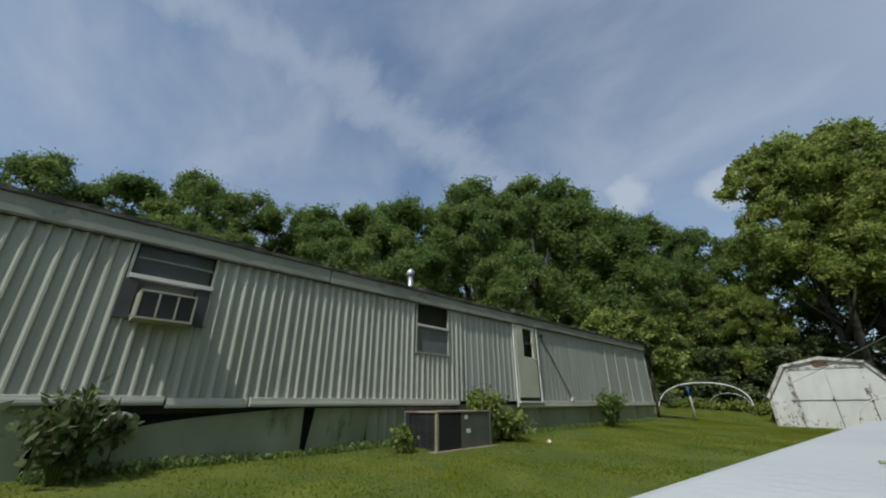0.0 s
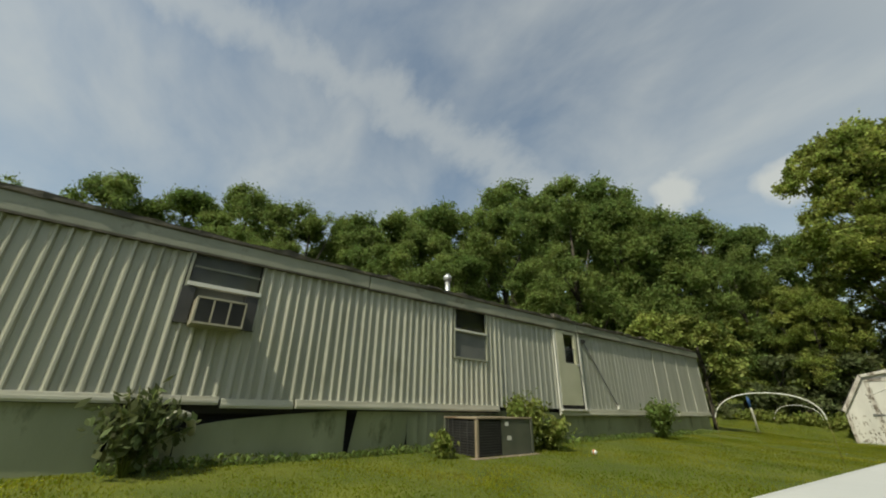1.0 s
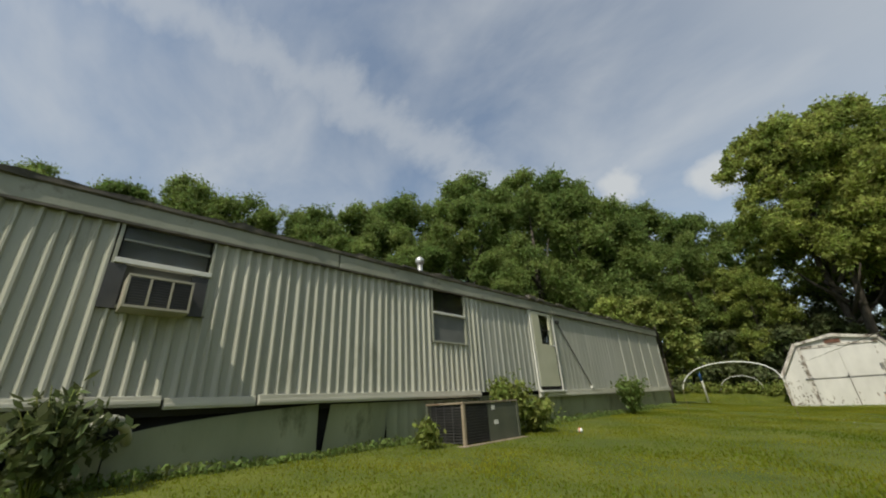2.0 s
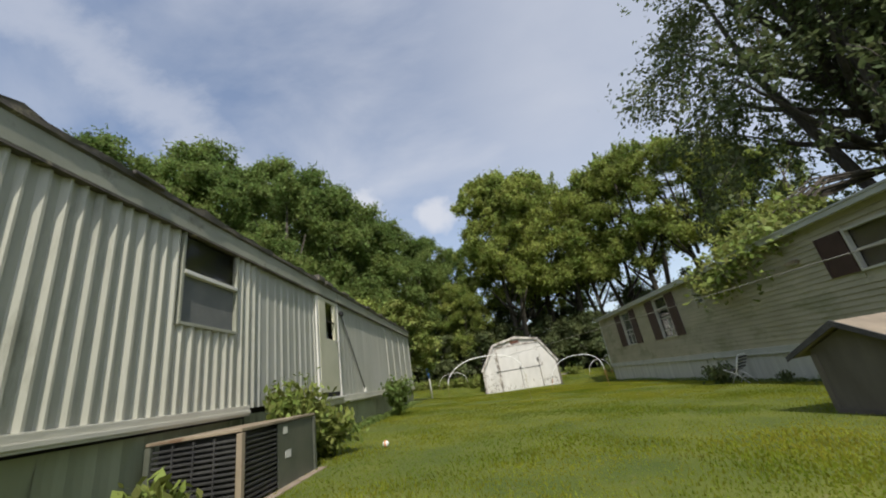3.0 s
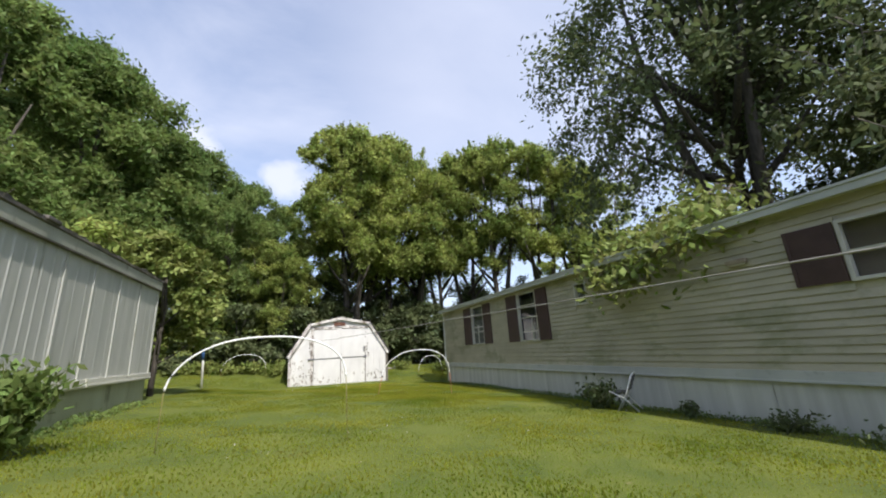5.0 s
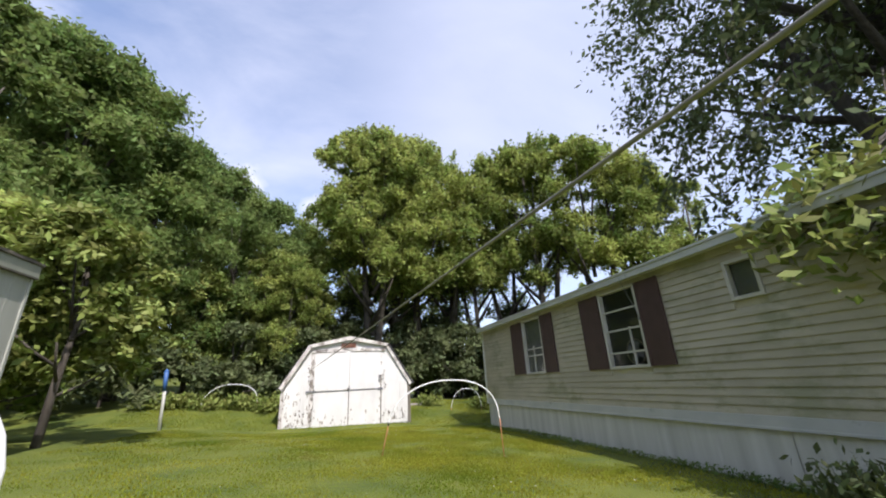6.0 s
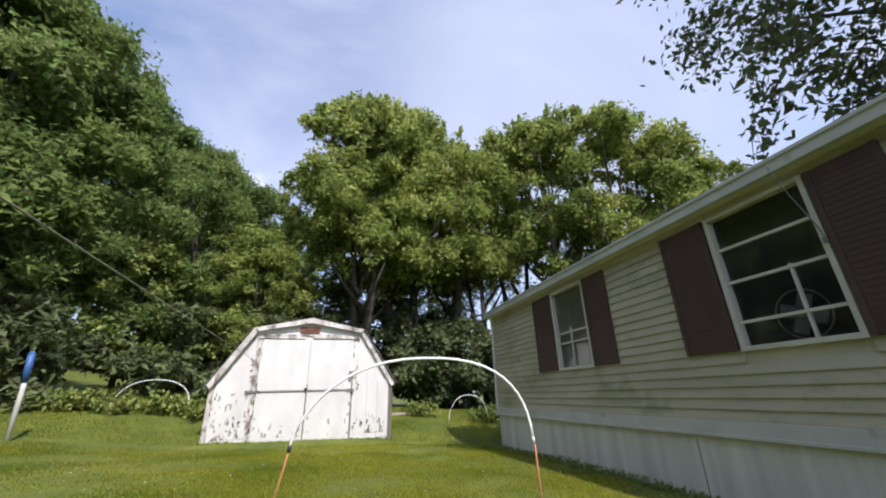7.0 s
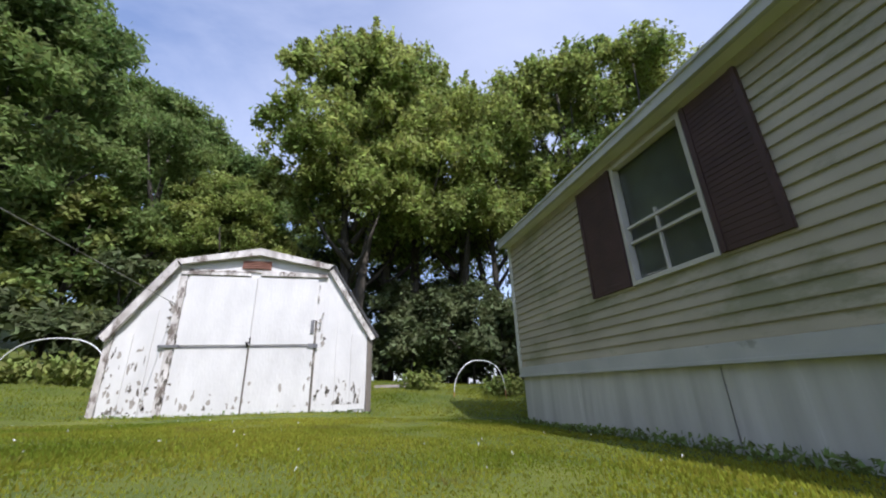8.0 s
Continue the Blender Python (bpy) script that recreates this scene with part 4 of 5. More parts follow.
part("top", box(X0 - 0.02, X1 + 0.02, Y0 - 0.02, Y1 + 0.02, Z1 - 0.012, Z1 + 0.012, 0.006), M_BEIGE, unit, "beige top plate with rust-brown stains")
for x, y in ((X0, Y0), (X1, Y0), (X1, Y1), (X0, Y1)):
    part("corner_post", box(x - 0.022, x + 0.022, y - 0.022, y + 0.022, Z0, Z1 - 0.02, 0.005), M_BEIGE if (x, y) == (X1, Y0) else M_GREY_PAINT, unit)
for k in range(13):
    z = Z0 + 0.03 + k * 0.036
    bm = box(X0 + 0.03, X1 - 0.03, Y0 - 0.010, Y0 + 0.012, z, z + 0.016, 0.003)
    part("louvre", bm, M_LOUVRE, unit)
    part("louvre", box(X1 - 0.012, X1 + 0.010, Y0 + 0.03, Y0 + 0.52, z, z + 0.016, 0.003), M_LOUVRE, unit)
for k in range(3):
    part("louvre_rib", box(X0 + 0.18 + 0.16 * k, X0 + 0.19 + 0.16 * k, Y0 - 0.014, Y0, Z0 + 0.02, Z1 - 0.03), M_LOUVRE, unit)
part("side_panel", box(X1 - 0.01, X1 + 0.006, Y0 + 0.54, Y1 - 0.03, Z0, Z1 - 0.02, 0.004), M_GREY_PAINT, unit, "grey-green access panel")
part("sticker", box(X1 + 0.007, X1 + 0.010, -12.50, -12.42, 0.36, 0.42), M_TRIM, unit)
part("sticker", box(X1 + 0.007, X1 + 0.010, -12.46, -12.36, 0.16, 0.22), M_TRIM, unit)
pad = thing("concrete_pad", (0.45, -12.48, -0.1), "tan concrete pad under the heat pump", "pad")
part("slab", box(-0.45, 0.45, -0.78, 0.74, -0.06, 0.05, 0.01), M_CONCRETE, pad)

duct = thing("duct", (0.15, -16.70, 0.0), "white flexible duct arching out of the skirting", "duct")
pts = [(-0.25, 0.12, 0.28), (-0.02, 0.05, 0.43), (0.08, -0.06, 0.49), (0.14, -0.16, 0.46), (0.17, -0.23, 0.31)]
bend = []
for k in range(4):
    for f in (0.0, 0.5):
        bend.append(Vector(pts[k]).lerp(Vector(pts[k + 1]), f) + Vector((0, 0, 0.012 if f else 0.0)))
bend.append(Vector(pts[4]))
part("hose", tube(bend, [0.040 + 0.003 * (k % 2) for k in range(9)], 12), M_BELT, duct)

ball = thing("ball", on_lawn(1.3, -10.8), "small scuffed white and orange ball in the grass", "ball")
bm = bmesh.new()
bmesh.ops.create_icosphere(bm, subdivisions=3, radius=0.04, matrix=Matrix.LocRotScale((0, 0, 0.045), None, (1.05, 1.0, 0.95)))
for f in bm.faces:
    f.smooth = True
part("shell", bm, M_WHITE, ball)
part("band", tube([(-0.012, 0, 0.045), (0.012, 0, 0.045)], 0.0405, 14), M_ORANGE, ball)

table = thing("folding_table", (5.43, -16.45, lawn(5.43, -16.45)), "white plastic folding table standing on the lawn", "table", turn=-6.5)
TH = 0.50 - lawn(5.43, -16.45)
part("tabletop", box(-0.42, 0.42, -1.25, 1.25, TH - 0.045, TH, 0.015), M_TABLE, table)
for x in (-0.33, 0.33):
    for y in (-1.0, 1.0):
        part("leg", tube([(x, y, -0.12), (x * 0.96, y * 0.98, TH - 0.045)], 0.014, 8), M_CABLE, table)
for y in (-1.0, 1.0):
    part("crossbar", tube([(-0.33, y, 0.25), (0.33, y, 0.25)], 0.011, 8), M_CABLE, table)
twig = thing("cable_tie", (5.12, -16.75, 0.502), "thin grey cable tie lying on the white table", "cable tie", turn=20)
part("strip", tube([(-0.03, 0, 0.002), (0.0, 0.004, 0.003), (0.035, -0.002, 0.003), (0.055, 0.004, 0.002)], 0.0022, 6), M_SKIRT, twig)

post = thing("water_post", on_lawn(0.0, 6.3), "white post with a blue top on the back lawn", "post")
part("pole", tube([(0, 0, -0.2), (-0.03, -0.02, 0.95), (-0.05, -0.03, 1.16)], 0.045, 10), M_TRIM, post)
part("sleeve", tube([(-0.045, -0.03, 1.05), (-0.07, -0.04, 1.62)], [0.055, 0.06], 10), M_BLUE, post, "blue sleeve")
part("cap", tube([(-0.07, -0.04, 1.60), (-0.072, -0.04, 1.66)], [0.065, 0.03], 10), M_BLUE, post)


# ================= plants =================
def weed(name, place, height, radius, stems, leaves, size, seed, material, label, category="weed", group="weeds"):
    """A loose bush: bent stems from one root, with leaves along their upper parts."""
    rng = np.random.default_rng(seed)
    t = thing(name, place, label, category, group)
    bm = bmesh.new()
    spots = []
    for k in range(stems):
        a, r = rng.uniform(0, 2 * math.pi), radius * math.sqrt(rng.uniform(0.02, 1))
        h = height * rng.uniform(0.55, 1.0) * (1.0 - 0.25 * r / radius)
        tip = Vector((math.cos(a) * r, math.sin(a) * r, h))
        mid = Vector((tip.x * 0.35, tip.y * 0.35, h * 0.55))
        tube([(0.02 * tip.x, 0.02 * tip.y, -0.05), mid, tip], [0.008, 0.006, 0.003], 4, bm)
        for f in rng.uniform(0.25, 1.0, max(1, leaves // stems)):
            p = mid.lerp(tip, (f - 0.5) * 2) if f > 0.5 else Vector((0, 0, 0)).lerp(mid, f * 2)
            spots.append(np.array(p) + rng.normal(size=3) * radius * 0.16)
    tagged(part("stem_growth", bm, M_WEED, t), kind="stuff")
    pts = np.array(spots)
    pts[:, 2] = np.maximum(pts[:, 2], 0.02)
    quads("leaves", leaf_corners(rng, pts, size, 0.4, kite=True), material, t)
    return t


weed("shrub", (0.52, -11.58, 0.0), 1.04, 0.36, 40, 2400, 0.046, 3, M_WEED, "yellow-green leafy shrub growing behind the heat pump", "shrub", "shrubs")
weed("shrub", (0.62, -11.05, -0.02), 0.55, 0.42, 30, 1600, 0.05, 4, M_WEED, "low green shrub beside the old trailer", "shrub", "shrubs")
weed("weed", (0.48, -5.75, -0.03), 1.06, 0.42, 34, 1500, 0.062, 5, M_LEAF, "tall leafy weed against the old trailer's skirting")
weed("weed", (0.34, -17.10, 0.0), 0.84, 0.36, 26, 950, 0.055, 6, M_LEAF_D, "straggling dark weed against the old trailer's skirting")
weed("weed", (0.40, -13.45, -0.03), 0.40, 0.16, 12, 170, 0.05, 7, M_LEAF_B, "small weed in front of the heat pump")
weed("weed", (0.66, -13.62, -0.04), 0.36, 0.20, 14, 220, 0.055, 8, M_WEED, "small weed in front of the heat pump")
weed("weed", (9.25, -4.55, lawn(9.25, -4.55)), 0.60, 0.48, 30, 800, 0.055, 9, M_LEAF_D, "green weeds round an old chair")
weed("weed", (9.75, -6.2, lawn(9.75, -6.2)), 0.30, 0.22, 14, 240, 0.045, 10, M_LEAF_D, "low dark weeds along white skirting")
weed("weed", (9.75, -7.6, lawn(9.75, -7.6)), 0.26, 0.40, 16, 300, 0.045, 11, M_LEAF_D, "low dark weeds along white skirting")
weed("weed", (9.7, -9.0, lawn(9.7, -9.0)), 0.28, 0.55, 20, 380, 0.045, 12, M_LEAF_D, "low dark weeds along white skirting")
for k, (x, y, h) in enumerate(((0.3, 9.5, 0.45), (1.4, 9.7, 0.5), (2.3, 9.4, 0.45), (-0.8, 9.7, 0.5), (2.8, 10.2, 0.6), (9.0, 10.6, 0.35), (11.4, 9.8, 0.45))):
    weed("weed", on_lawn(x, y), h, 0.75, 34, 900, 0.08, 30 + k, M_WEED, "low sunlit weeds at the back of the lawn")
rng = np.random.default_rng(5)
pts = []
for x0, x1, y0, y1, n, h in ((0.0, 0.18, -17.3, -13.3, 1500, 0.13), (0.0, 0.3, -11.6, -0.2, 2600, 0.14), (9.85, 10.12, -12.0, 6.2, 4200, 0.13), (3.0, 7.5, 7.08, 7.2, 220, 0.05)):
    xx, yy = rng.uniform(x0, x1, n), rng.uniform(y0, y1, n)
    zz = np.array([lawn(a, b) for a, b in zip(xx, yy)])
    lump = 0.35 + 0.65 * np.abs(np.sin(yy * 1.7 + xx * 9) * np.sin(yy * 0.63))
    pts.append(np.stack([xx, yy, zz + rng.uniform(0, 1, n) * h * lump], 1))
fringe = quads("weed_fringe", leaf_corners(rng, np.concatenate(pts), 0.034, 0.2), M_LEAF)
tagged(fringe, "ragged uncut weeds along the foot of the walls", "weeds", kind="stuff")


# ================= trees =================
def unit(v):
    return v / np.linalg.norm(v, axis=1, keepdims=True)


def crown_points(rng, lobes, clumps, per, spread, flat=0.8, shoots=0, bias=(0.0, 0.0), loose=0.55):
    """Places and facings of leaves: flat sprays on small bosses that stand on the outside of the lobes."""
    lob = np.array(lobes, float)
    w = lob[:, 3] ** 2 * np.clip(1 + lob[:, 0] * bias[0] + lob[:, 1] * bias[1], 0.3, 2.0)
    bosses = max(30, clumps // 7)
    pick = rng.choice(len(lob), bosses, p=w / w.sum())
    d = unit(rng.normal(size=(bosses, 3)))
    d[:, 2] = np.where(d[:, 2] < -0.45, -d[:, 2], d[:, 2])
    boss = lob[pick, :3] + d * lob[pick, 3:4] * rng.uniform(0.6, 1.05, (bosses, 1)) * np.array([1, 1, 0.85])
    size = lob[pick, 3:4] * rng.uniform(0.26, 0.5, (bosses, 1))
    own = rng.integers(0, bosses, clumps)
    e = unit(rng.normal(size=(clumps, 3)) + 0.55 * d[own] + np.array([0, 0, 0.35]))
    c = boss[own] + e * size[own] * rng.uniform(0.55, 1.1, (clumps, 1)) * np.array([1, 1, 0.8])
    up = unit(e * 0.7 + np.array([0, 0, 0.75]))
    off = rng.normal(size=(clumps, per, 3)) * spread * rng.uniform(0.6, 1.4, (clumps, 1, 1))
    off -= up[:, None, :] * (off * up[:, None, :]).sum(2, keepdims=True) * (1 - flat)
    pts = (c[:, None, :] + off).reshape(-1, 3)
    face = unit(np.repeat(up, per, 0) + loose * rng.normal(size=(clumps * per, 3)))
    if shoots:
        top = lob[np.argsort(-lob[:, 2])[:max(4, len(lob) // 2)]]
        for k in range(shoots):
            x, y, z, r = top[rng.integers(0, len(top))]
            a, q = rng.uniform(0, 2 * math.pi), r * math.sqrt(rng.uniform()) * 0.95
            n, tall = 80, rng.uniform(0.25, 0.8) * r
            f = rng.uniform(0, 1, n)
            p = np.stack([x + math.cos(a) * q * (1 + 0.2 * f), y + math.sin(a) * q * (1 + 0.2 * f), z + 0.55 * math.sqrt(max(r * r - q * q, 0.0)) + f * tall], 1)
            pts = np.concatenate([pts, p + rng.normal(size=(n, 3)) * 0.2 * (1.1 - f[:, None])])
            face = np.concatenate([face, unit(rng.normal(size=(n, 3)))])
    return pts, face


def tree_thing(name, place, height, radius, seed, clumps, per, leaf, material, label, trunk_share=0.25, lobes_n=14, turn=0.0, lean=0.0, category="tree", group="", spread=0.065, open_=1.0, stems=1, shoots=0, bias=(0.0, 0.0), loose=0.55, top=1.0, kite=False):
    rng = np.random.default_rng(seed)
    t = thing(name, place, label, category, group, turn=turn)
    lobes = []
    for k in range(lobes_n):
        f = (k + 0.5) / lobes_n
        z = height * (trunk_share + (1 - trunk_share) * (0.10 + 0.80 * f))
        rr = radius * (0.95 - 0.75 * abs(f - 0.38) ** 1.1 / top) * rng.uniform(0.45, 0.8)
        a = k * 2.4 + rng.uniform(-0.5, 0.5)
        lobes.append((math.cos(a) * rr + lean * f, math.sin(a) * rr, z, radius * rng.uniform(0.30, 0.48) * (1.0 - 0.35 * f / top) * open_))
    lobes.append((lean, 0, height * 0.88, radius * 0.37))
    lobes.append((lean + radius * 0.22, -radius * 0.1, height * 0.82, radius * 0.34))
    bm = bmesh.new()
    for k in range(stems):
        ox, oy = (0.0, 0.0) if stems == 1 else (math.cos(k * 2.1) * radius * 0.28, math.sin(k * 2.1) * radius * 0.28)
        tube([(ox * 0.1, oy * 0.1, -0.6), (ox * 0.4 + 0.05, oy * 0.4, height * 0.25), (0.1 + lean * 0.4 + ox, 0.1 + oy, height * 0.55), (lean + ox * 1.2, oy * 1.2, height * 0.88)], [height * 0.02 / stems ** 0.4, height * 0.015 / stems ** 0.4, height * 0.010 / stems ** 0.4, 0.03], 8, bm)
    for lx, ly, lz, lr in lobes[::2]:
        base = Vector((0.05, 0, max(height * 0.16, lz * 0.62)))
        tip = Vector((lx, ly, lz))
        tube([base, base.lerp(tip, 0.5) + Vector((0, 0, -0.1 * lr)), tip], [height * 0.008, height * 0.005, 0.02], 5, bm)
    part("trunk", bm, M_BARK, t)
    pts, face = crown_points(rng, lobes, clumps, per, radius * spread, shoots=shoots, bias=(bias[0] / radius, bias[1] / radius), loose=loose)
    quads("crown", leaf_corners(rng, pts, leaf, facing=face, kite=kite), material, t)
    return t


def far_row(k):
    return (-24 - 9 * k, 44 + 3 * k, lawn(-24 - 9 * k, 44 + 3 * k) - 0.3)


VARIANTS = [tree_thing("tree", far_row(k), 14, 4.6, 40 + k, 950, 44, 0.13, M_LEAF, "tall green broadleaf tree in the wooded hillside", 0.10, 18, group="hillside trees", spread=0.05, loose=1.0) for k in range(4)]
forest_count = 0


def forest(x, y, top, width=1.0):
    """One tree of the hillside wood, whose top stands at that height."""
    global forest_count
    z = lawn(x, y) - 0.3
    s = (top - z) / 14.0
    forest_count += 1
    m = Matrix.LocRotScale((x, y, z), Euler((0, 0, forest_count * 2.1)), (s * width, s * width, s))
    copy_thing(VARIANTS[forest_count % 4], m)


# front of the wood behind the old trailer, from the road end to the back corner
forest(-21.7, -23.5, 11.0)
forest(-21.9, -20.0, 13.2)
forest(-22.0, -16.5, 13.6)
forest(-21.6, -13.0, 15.0)
forest(-20.6, -8.8, 15.0)
forest(-19.0, -5.6, 14.4)
forest(-17.7, -2.8, 14.8)
forest(-15.4, 0.7, 16.0)
forest(-12.8, 3.9, 16.4)
forest(-9.4, 8.8, 17.2)
forest(-6.7, 11.2, 16.8)
forest(-4.4, 13.2, 14.2)
forest(-0.8, 15.6, 12.2, 0.8)
# its lower edge
forest(-10.0, -9.0, 8.0, 1.2)
forest(-11.0, -3.0, 9.5, 1.2)
forest(-9.0, 2.0, 9.5, 1.2)
forest(-12.0, -14.0, 8.0, 1.2)
# behind, up the hill
forest(-21.0, 15.0, 27.0)
forest(-18.8, 24.4, 30.0)
forest(-14.0, 27.0, 29.0)
forest(-9.9, 29.7, 24.5)
forest(-5.5, 30.8, 22.0)
forest(-1.8, 32.0, 19.6)
forest(1.6, 33.5, 17.6, 0.8)
forest(-28.0, -12.0, 16.0)
forest(-28.0, -2.0, 18.0)
forest(-25.0, 6.0, 22.0)

ROW = [tree_thing("tree", (60 + 9 * k, 50, 4), 16, 4.9, 70 + k, 760, 40, 0.128, M_LEAF_B, "tall slender green tree in the row behind the shed", 0.24, 16, group="trees behind the shed", open_=1.0, shoots=80, spread=0.048, loose=1.1) for k in range(3)]
THIN = [tree_thing("tree", (60 + 9 * k, 62, 4), 16, 4.7, 80 + k, 620, 40, 0.128, M_LEAF_B, "tall open-crowned green tree in the row behind the shed", 0.34, 13, group="trees behind the shed", open_=0.9, shoots=70, spread=0.048, loose=1.1, stems=2) for k in range(2)]
row_count = 0


def row_tree(x, y, top, width=1.0):
    global row_count
    z = lawn(x, y) - 0.3
    s = (top - z) / 16.0
    row_count += 1
    copy_thing(ROW[row_count % 3] if x < 12 else THIN[row_count % 2], Matrix.LocRotScale((x, y, z), Euler((0, 0, row_count * 1.7)), (s * width, s * width, s)))


row_tree(8.8, 18.4, 19.6, 0.95)
row_tree(10.4, 18.4, 19.2, 0.95)
row_tree(12.4, 17.8, 17.2, 0.95)
row_tree(16.4, 16.2, 16.6, 0.95)
row_tree(14.4, 17.0, 15.2, 0.95)
row_tree(18.4, 14.6, 18.1, 0.95)
row_tree(21.0, 12.5, 17.0, 1.0)
row_tree(24.2, 11.9, 15.2, 0.95)
row_tree(27.4, 11.4, 14.2, 0.95)
row_tree(2.4, 14.6, 8.0, 1.2)
# the broadest tree of the row, with upright shoots at its top
tree_thing("tree", (6.95, 16.2, lawn(6.95, 16.2) - 0.3), 19.0, 4.3, 76, 1150, 42, 0.14, M_LEAF_B, "tall broad green tree with upright shoots behind the shed", 0.24, 23, group="trees behind the shed", open_=1.15, shoots=110, spread=0.046, loose=1.1, stems=2, top=1.35)

big = tree_thing("tree", (17.9, -3.8, lawn(17.9, -3.8)), 21.5, 7.2, 91, 1900, 30, 0.125, M_LEAF_D, "large dark broadleaf tree standing behind the tan trailer", 0.34, 40, spread=0.062, open_=0.9, stems=3, bias=(1.1, -1.0), kite=True)
tree_thing("tree", (21.3, -8.6, -0.9), 10.4, 5.2, 92, 1200, 36, 0.15, M_LEAF_D, "dense dark round tree behind the tan trailer", 0.05, 16)
tree_thing("tree", (27.0, -11.0, -0.9), 17, 6.0, 93, 800, 26, 0.14, M_LEAF_D, "tall thin-crowned tree beyond the tan trailer", 0.2, 26, spread=0.10, loose=0.9)
# bough that hangs over the eave of the tan trailer, and thin twigs hanging from the crown
rng = np.random.default_rng(77)
bm = bmesh.new()
spots = []
origin = Vector((-0.6, -0.6, 5.6))
for k in range(16):
    f = (k + rng.uniform()) / 16
    tip = Vector((-8.55 + 0.9 * rng.uniform(), -3.6 + 3.2 * f, 3.2 - 0.8 * rng.uniform() + 0.25 * (1 - f)))
    mid = origin.lerp(tip, 0.55) + Vector((0, 0, 0.75))
    tube([origin, mid, tip], [0.05, 0.03, 0.008], 5, bm)
    for f in rng.uniform(0.40, 1.06, 210):
        p = mid.lerp(tip, f)
        spots.append(np.array(p) + rng.normal(size=3) * (0.2, 0.3, 0.2))
part("low_bough", bm, M_BARK, big)
quads("bough_leaves", leaf_corners(rng, np.array(spots), 0.105, facing=unit(rng.normal(size=(len(spots), 3)) + np.array([-0.4, -0.5, 1.0])), kite=True), M_WEED, big)
bm = bmesh.new()
spots = []
for k in range(130):
    a, r = rng.uniform(0, 2 * math.pi), 6.4 * math.sqrt(rng.uniform(0.15, 1))
    top = Vector((math.cos(a) * r * 0.85, math.sin(a) * r * 0.85, rng.uniform(5.5, 11.5)))
    low = top + Vector((math.cos(a) * rng.uniform(0.3, 1.5), math.sin(a) * rng.uniform(0.3, 1.5), -rng.uniform(0.8, 2.4)))
    tube([top, top.lerp(low, 0.5) + Vector((math.cos(a), math.sin(a), 0.3)) * 0.3, low], [0.02, 0.012, 0.005], 4, bm)
    for f in rng.uniform(0, 1.05, 55):
        spots.append(np.array(top.lerp(low, f)) + rng.normal(size=3) * 0.16)
tagged(part("twig_growth", bm, M_BARK, big), kind="stuff")
quads("twig_leaves", leaf_corners(rng, np.array(spots), 0.13, 0.5, kite=True), M_LEAF_D, big)
# small tree at the far end of the old trailer
tree_thing("tree", (-0.5, 2.1, lawn(-0.5, 2.1)), 4.5, 1.75, 95, 480, 24, 0.10, M_WEED, "small bushy green tree at the end of the old trailer", 0.20, 14, kite=True)
tree_thing("tree", (-2.6, 3.2, lawn(-2.6, 3.2)), 5.2, 2.3, 96, 380, 22, 0.12, M_LEAF_B, "small bushy green tree at the end of the old trailer", 0.05, 12, kite=True)
# sunlit young trees at the edge of the wood
for k, (x, y, h, r) in enumerate(((-1.8, 13.4, 6.4, 2.1), (1.2, 15.0, 8.2, 2.2), (3.0, 15.4, 8.8, 2.2))):
    tree_thing("tree", (x, y, lawn(x, y) - 0.2), h, r, 140 + k, 620, 26, 0.125, M_WEED, "young sunlit yellow-green tree at the edge of the wood", 0.06, 14, group="young trees", kite=True)
# dark undergrowth closing the foot of the wood; its dark leaves carry the shade there
for k, (x, y, h, r) in enumerate(((-3.5, 10.5, 3.4, 2.6), (0.2, 12.6, 3.2, 2.4), (3.2, 13.6, 3.4, 2.4), (5.6, 16.4, 3.8, 2.6), (9.8, 16.6, 3.6, 2.6), (13.0, 13.8, 2.8, 2.4), (16.5, 12.0, 3.2, 2.6), (20.5, 11.0, 3.2, 2.6), (-6.8, 7.6, 3.4, 2.6), (-8.6, 3.0, 3.4, 2.6), (-1.0, 20.0, 5.5, 3.4), (3.0, 20.5, 5.5, 3.4), (7.0, 20.0, 5.5, 3.4), (11.0, 20.0, 5.2, 3.4), (8.6, 17.0, 4.6, 2.4), (11.6, 16.6, 4.6, 2.4), (14.6, 15.6, 3.6, 2.4), (9.5, 21.5, 6.5, 3.6), (13.5, 20.5, 6.2, 3.6), (17.5, 19.0, 6.2, 3.6), (21.5, 17.0, 6.0, 3.6), (25.5, 15.5, 6.0, 3.6), (12.2, 15.2, 4.2, 2.6), (18.6, 13.4, 4.4, 2.8), (23.0, 13.4, 4.6, 3.0), (11.0, 19.0, 4.0, 3.0), (15.5, 17.6, 3.4, 2.8), (20.0, 22.0, 6.5, 4.0), (26.0, 19.5, 6.5, 4.0), (14.0, 25.0, 7.0, 4.2), (8.0, 24.0, 7.0, 4.2), (31.0, 15.0, 6.0, 4.0), (19.5, 15.4, 2.6, 2.6), (16.8, 14.2, 2.4, 2.4), (4.4, 18.6, 6.5, 3.4), (1.2, 17.0, 5.0, 3.0), (5.2, 22.5, 7.5, 4.0))):
    tree_thing("bush", (x, y, lawn(x, y) - 0.2), h, r, 120 + k, 260, 20, 0.15, M_LEAF_D, "dark undergrowth at the foot of the wood", 0.0, 9, category="bush", group="undergrowth")


# ================= grass =================
rng = np.random.default_rng(11)


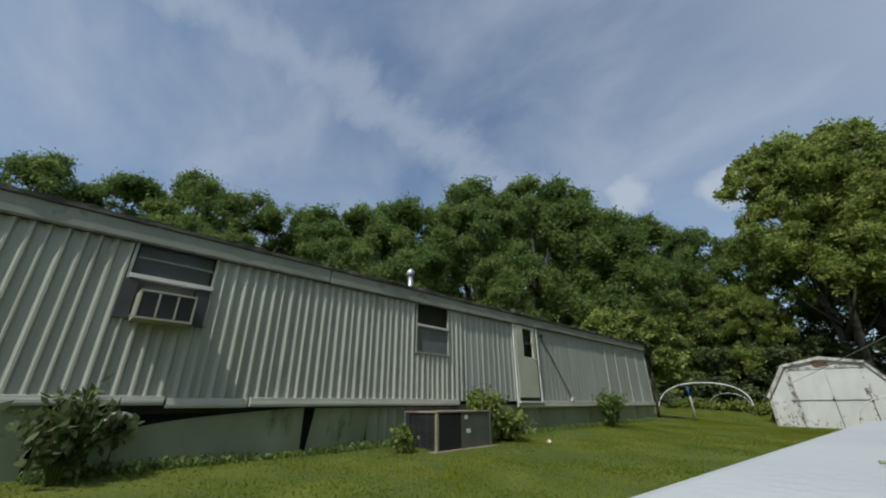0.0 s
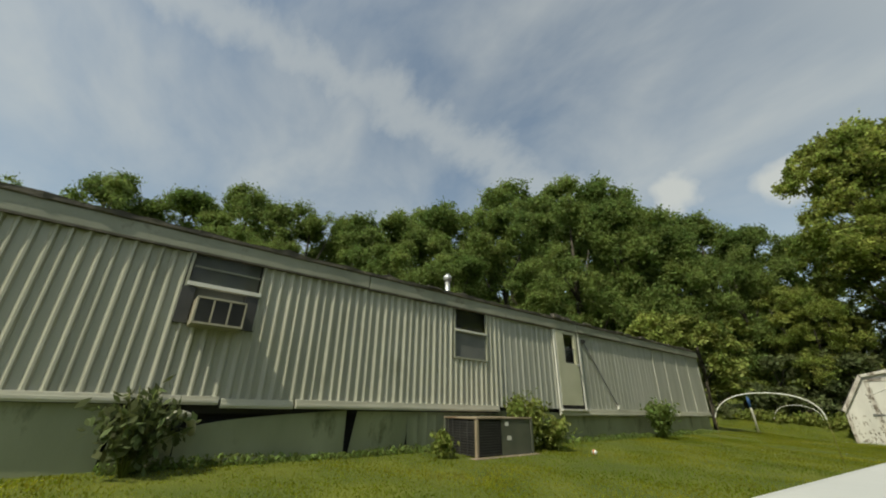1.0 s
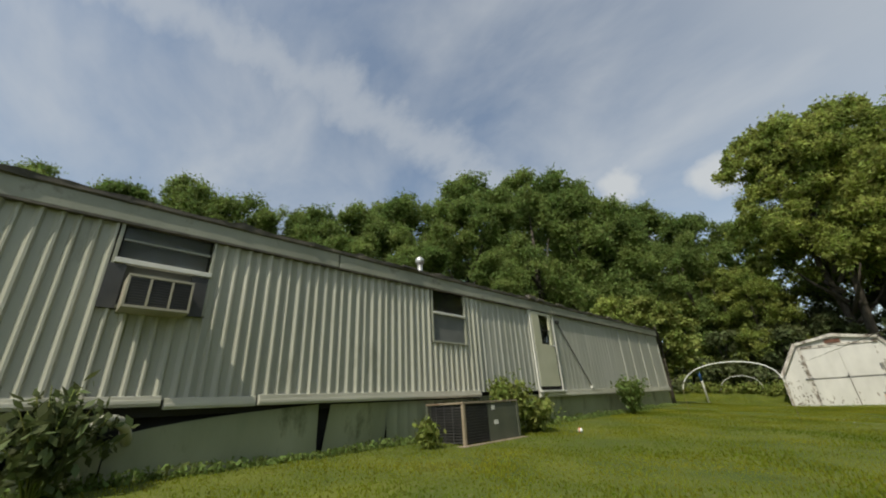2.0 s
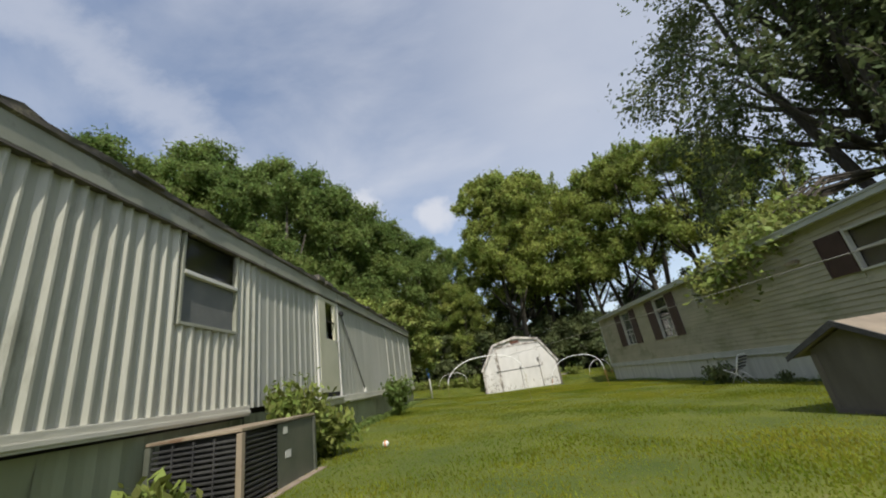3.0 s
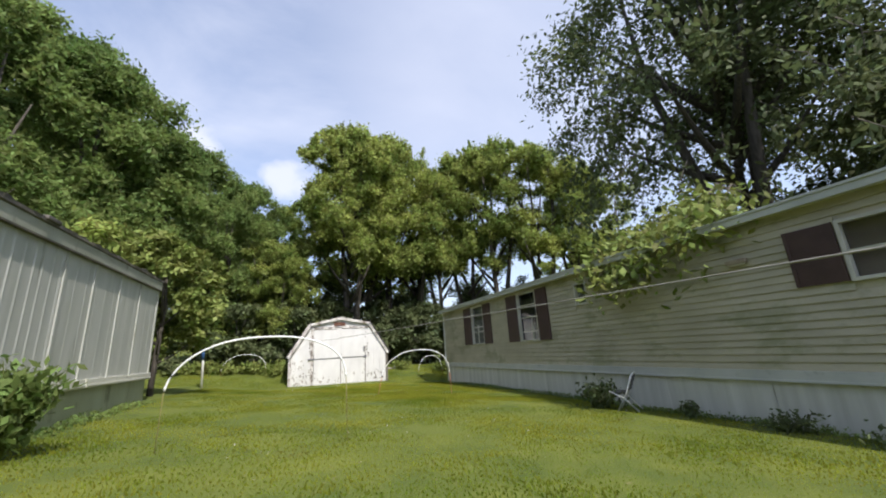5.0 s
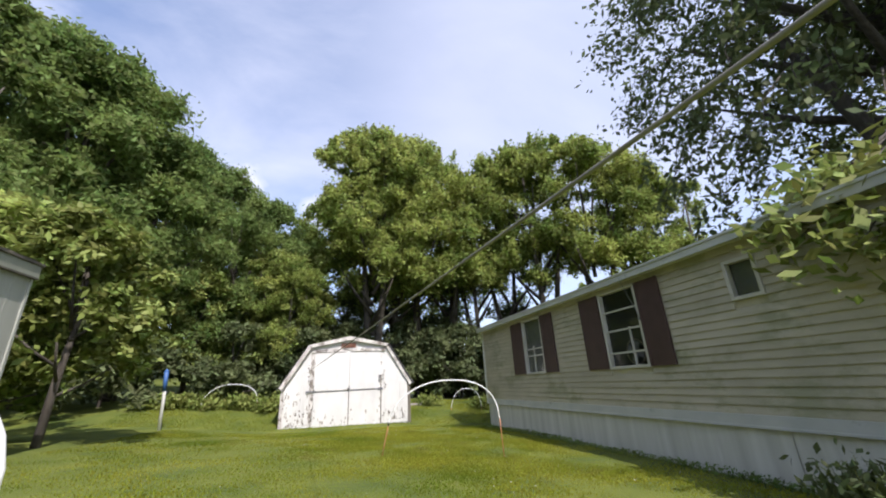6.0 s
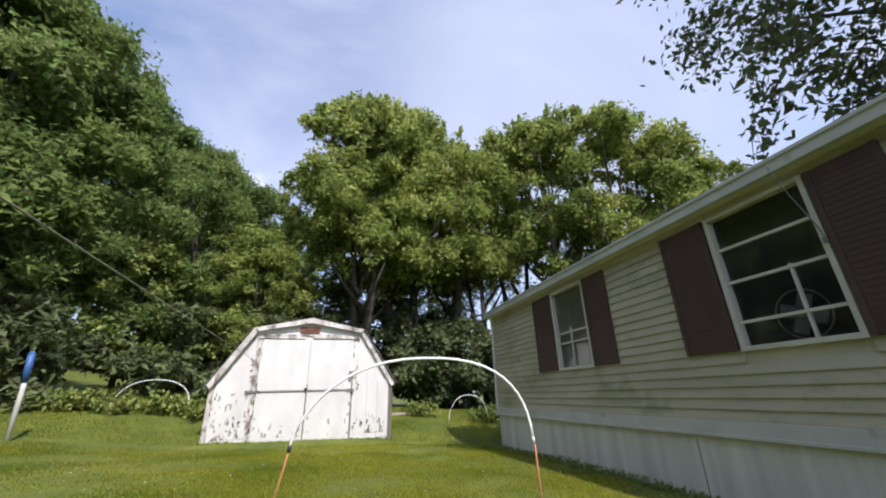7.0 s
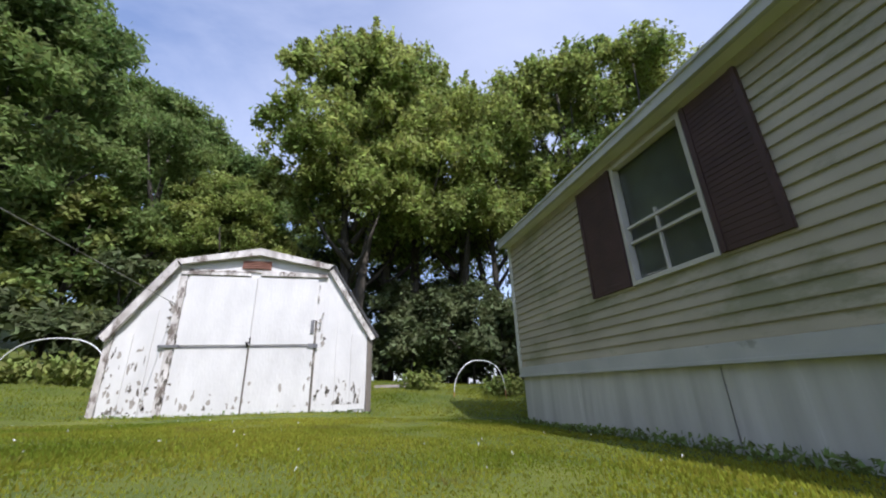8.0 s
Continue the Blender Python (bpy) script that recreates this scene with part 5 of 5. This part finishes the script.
def blades(n, x0, x1, y0, y1, tall, fade=0.0):
    xx, yy = rng.uniform(x0, x1, n), rng.uniform(y0, y1, n)
    if fade:
        edge = np.minimum(np.minimum(xx - x0, x1 - xx), np.minimum(yy - y0, y1 - yy)) / fade
        keep = rng.uniform(size=n) < edge
        xx, yy = xx[keep], yy[keep]
        n = len(xx)
    zz = -0.07 * np.clip(xx, -1, 11) - 0.012 * np.clip(yy, 0, 7) + 0.14 * np.clip(yy - 6.8, 0, 5) - 0.19 * np.exp(-((xx - 2.8) / 2.6) ** 2 - ((yy - 6.8) / 3.0) ** 2)
    tuft = 0.5 + 0.22 * np.sin(xx * 3.7 + 2.3 * np.sin(yy * 1.9 + 0.8 * xx)) + 0.22 * np.sin(yy * 5.3 - 2.1 * xx + 2.0 * np.sin(xx * 2.7))
    h = tall * rng.uniform(0.5, 1.1, n) * (0.65 + 0.5 * tuft)
    a = rng.uniform(0, 2 * math.pi, n)
    w = 0.006 + 0.005 * rng.uniform(size=n)
    side = np.stack([np.cos(a) * w, np.sin(a) * w, 0 * a], 1)
    lean = np.stack([-np.sin(a), np.cos(a), 0 * a], 1) * (h * rng.uniform(-0.6, 0.6, n))[:, None]
    base = np.stack([xx, yy, zz - 0.01], 1)
    up = np.stack([0 * h, 0 * h, h], 1)
    return np.stack([base - side * 1.3, base + side * 1.3, base + lean + up], 1)


grass = quads("grass", np.concatenate([blades(260000, 0.05, 10.05, -20.0, 7.0, 0.037), blades(190000, 3.2, 10.0, -3.5, 6.5, 0.036, 2.5), blades(50000, -2.0, 13.0, 6.9, 12.5, 0.055), blades(45000, -0.5, 6.5, -20.5, -11.5, 0.036, 2.0)]), M_GRASS)
tagged(grass, "short bright green mown grass", "grass", kind="stuff")
n = 260
xx, yy = rng.uniform(2.5, 9.8, n), rng.uniform(-8, 6.5, n)
zz = -0.07 * np.clip(xx, -1, 11) - 0.012 * np.clip(yy, 0, 7) - 0.19 * np.exp(-((xx - 2.8) / 2.6) ** 2 - ((yy - 6.8) / 3.0) ** 2) + 0.05
clover = quads("clover_flowers", leaf_corners(rng, np.stack([xx, yy, zz], 1), 0.011, 0.0), M_CLOVER)
tagged(clover, "scattered white clover flowers in the lawn", "flowers", kind="stuff")
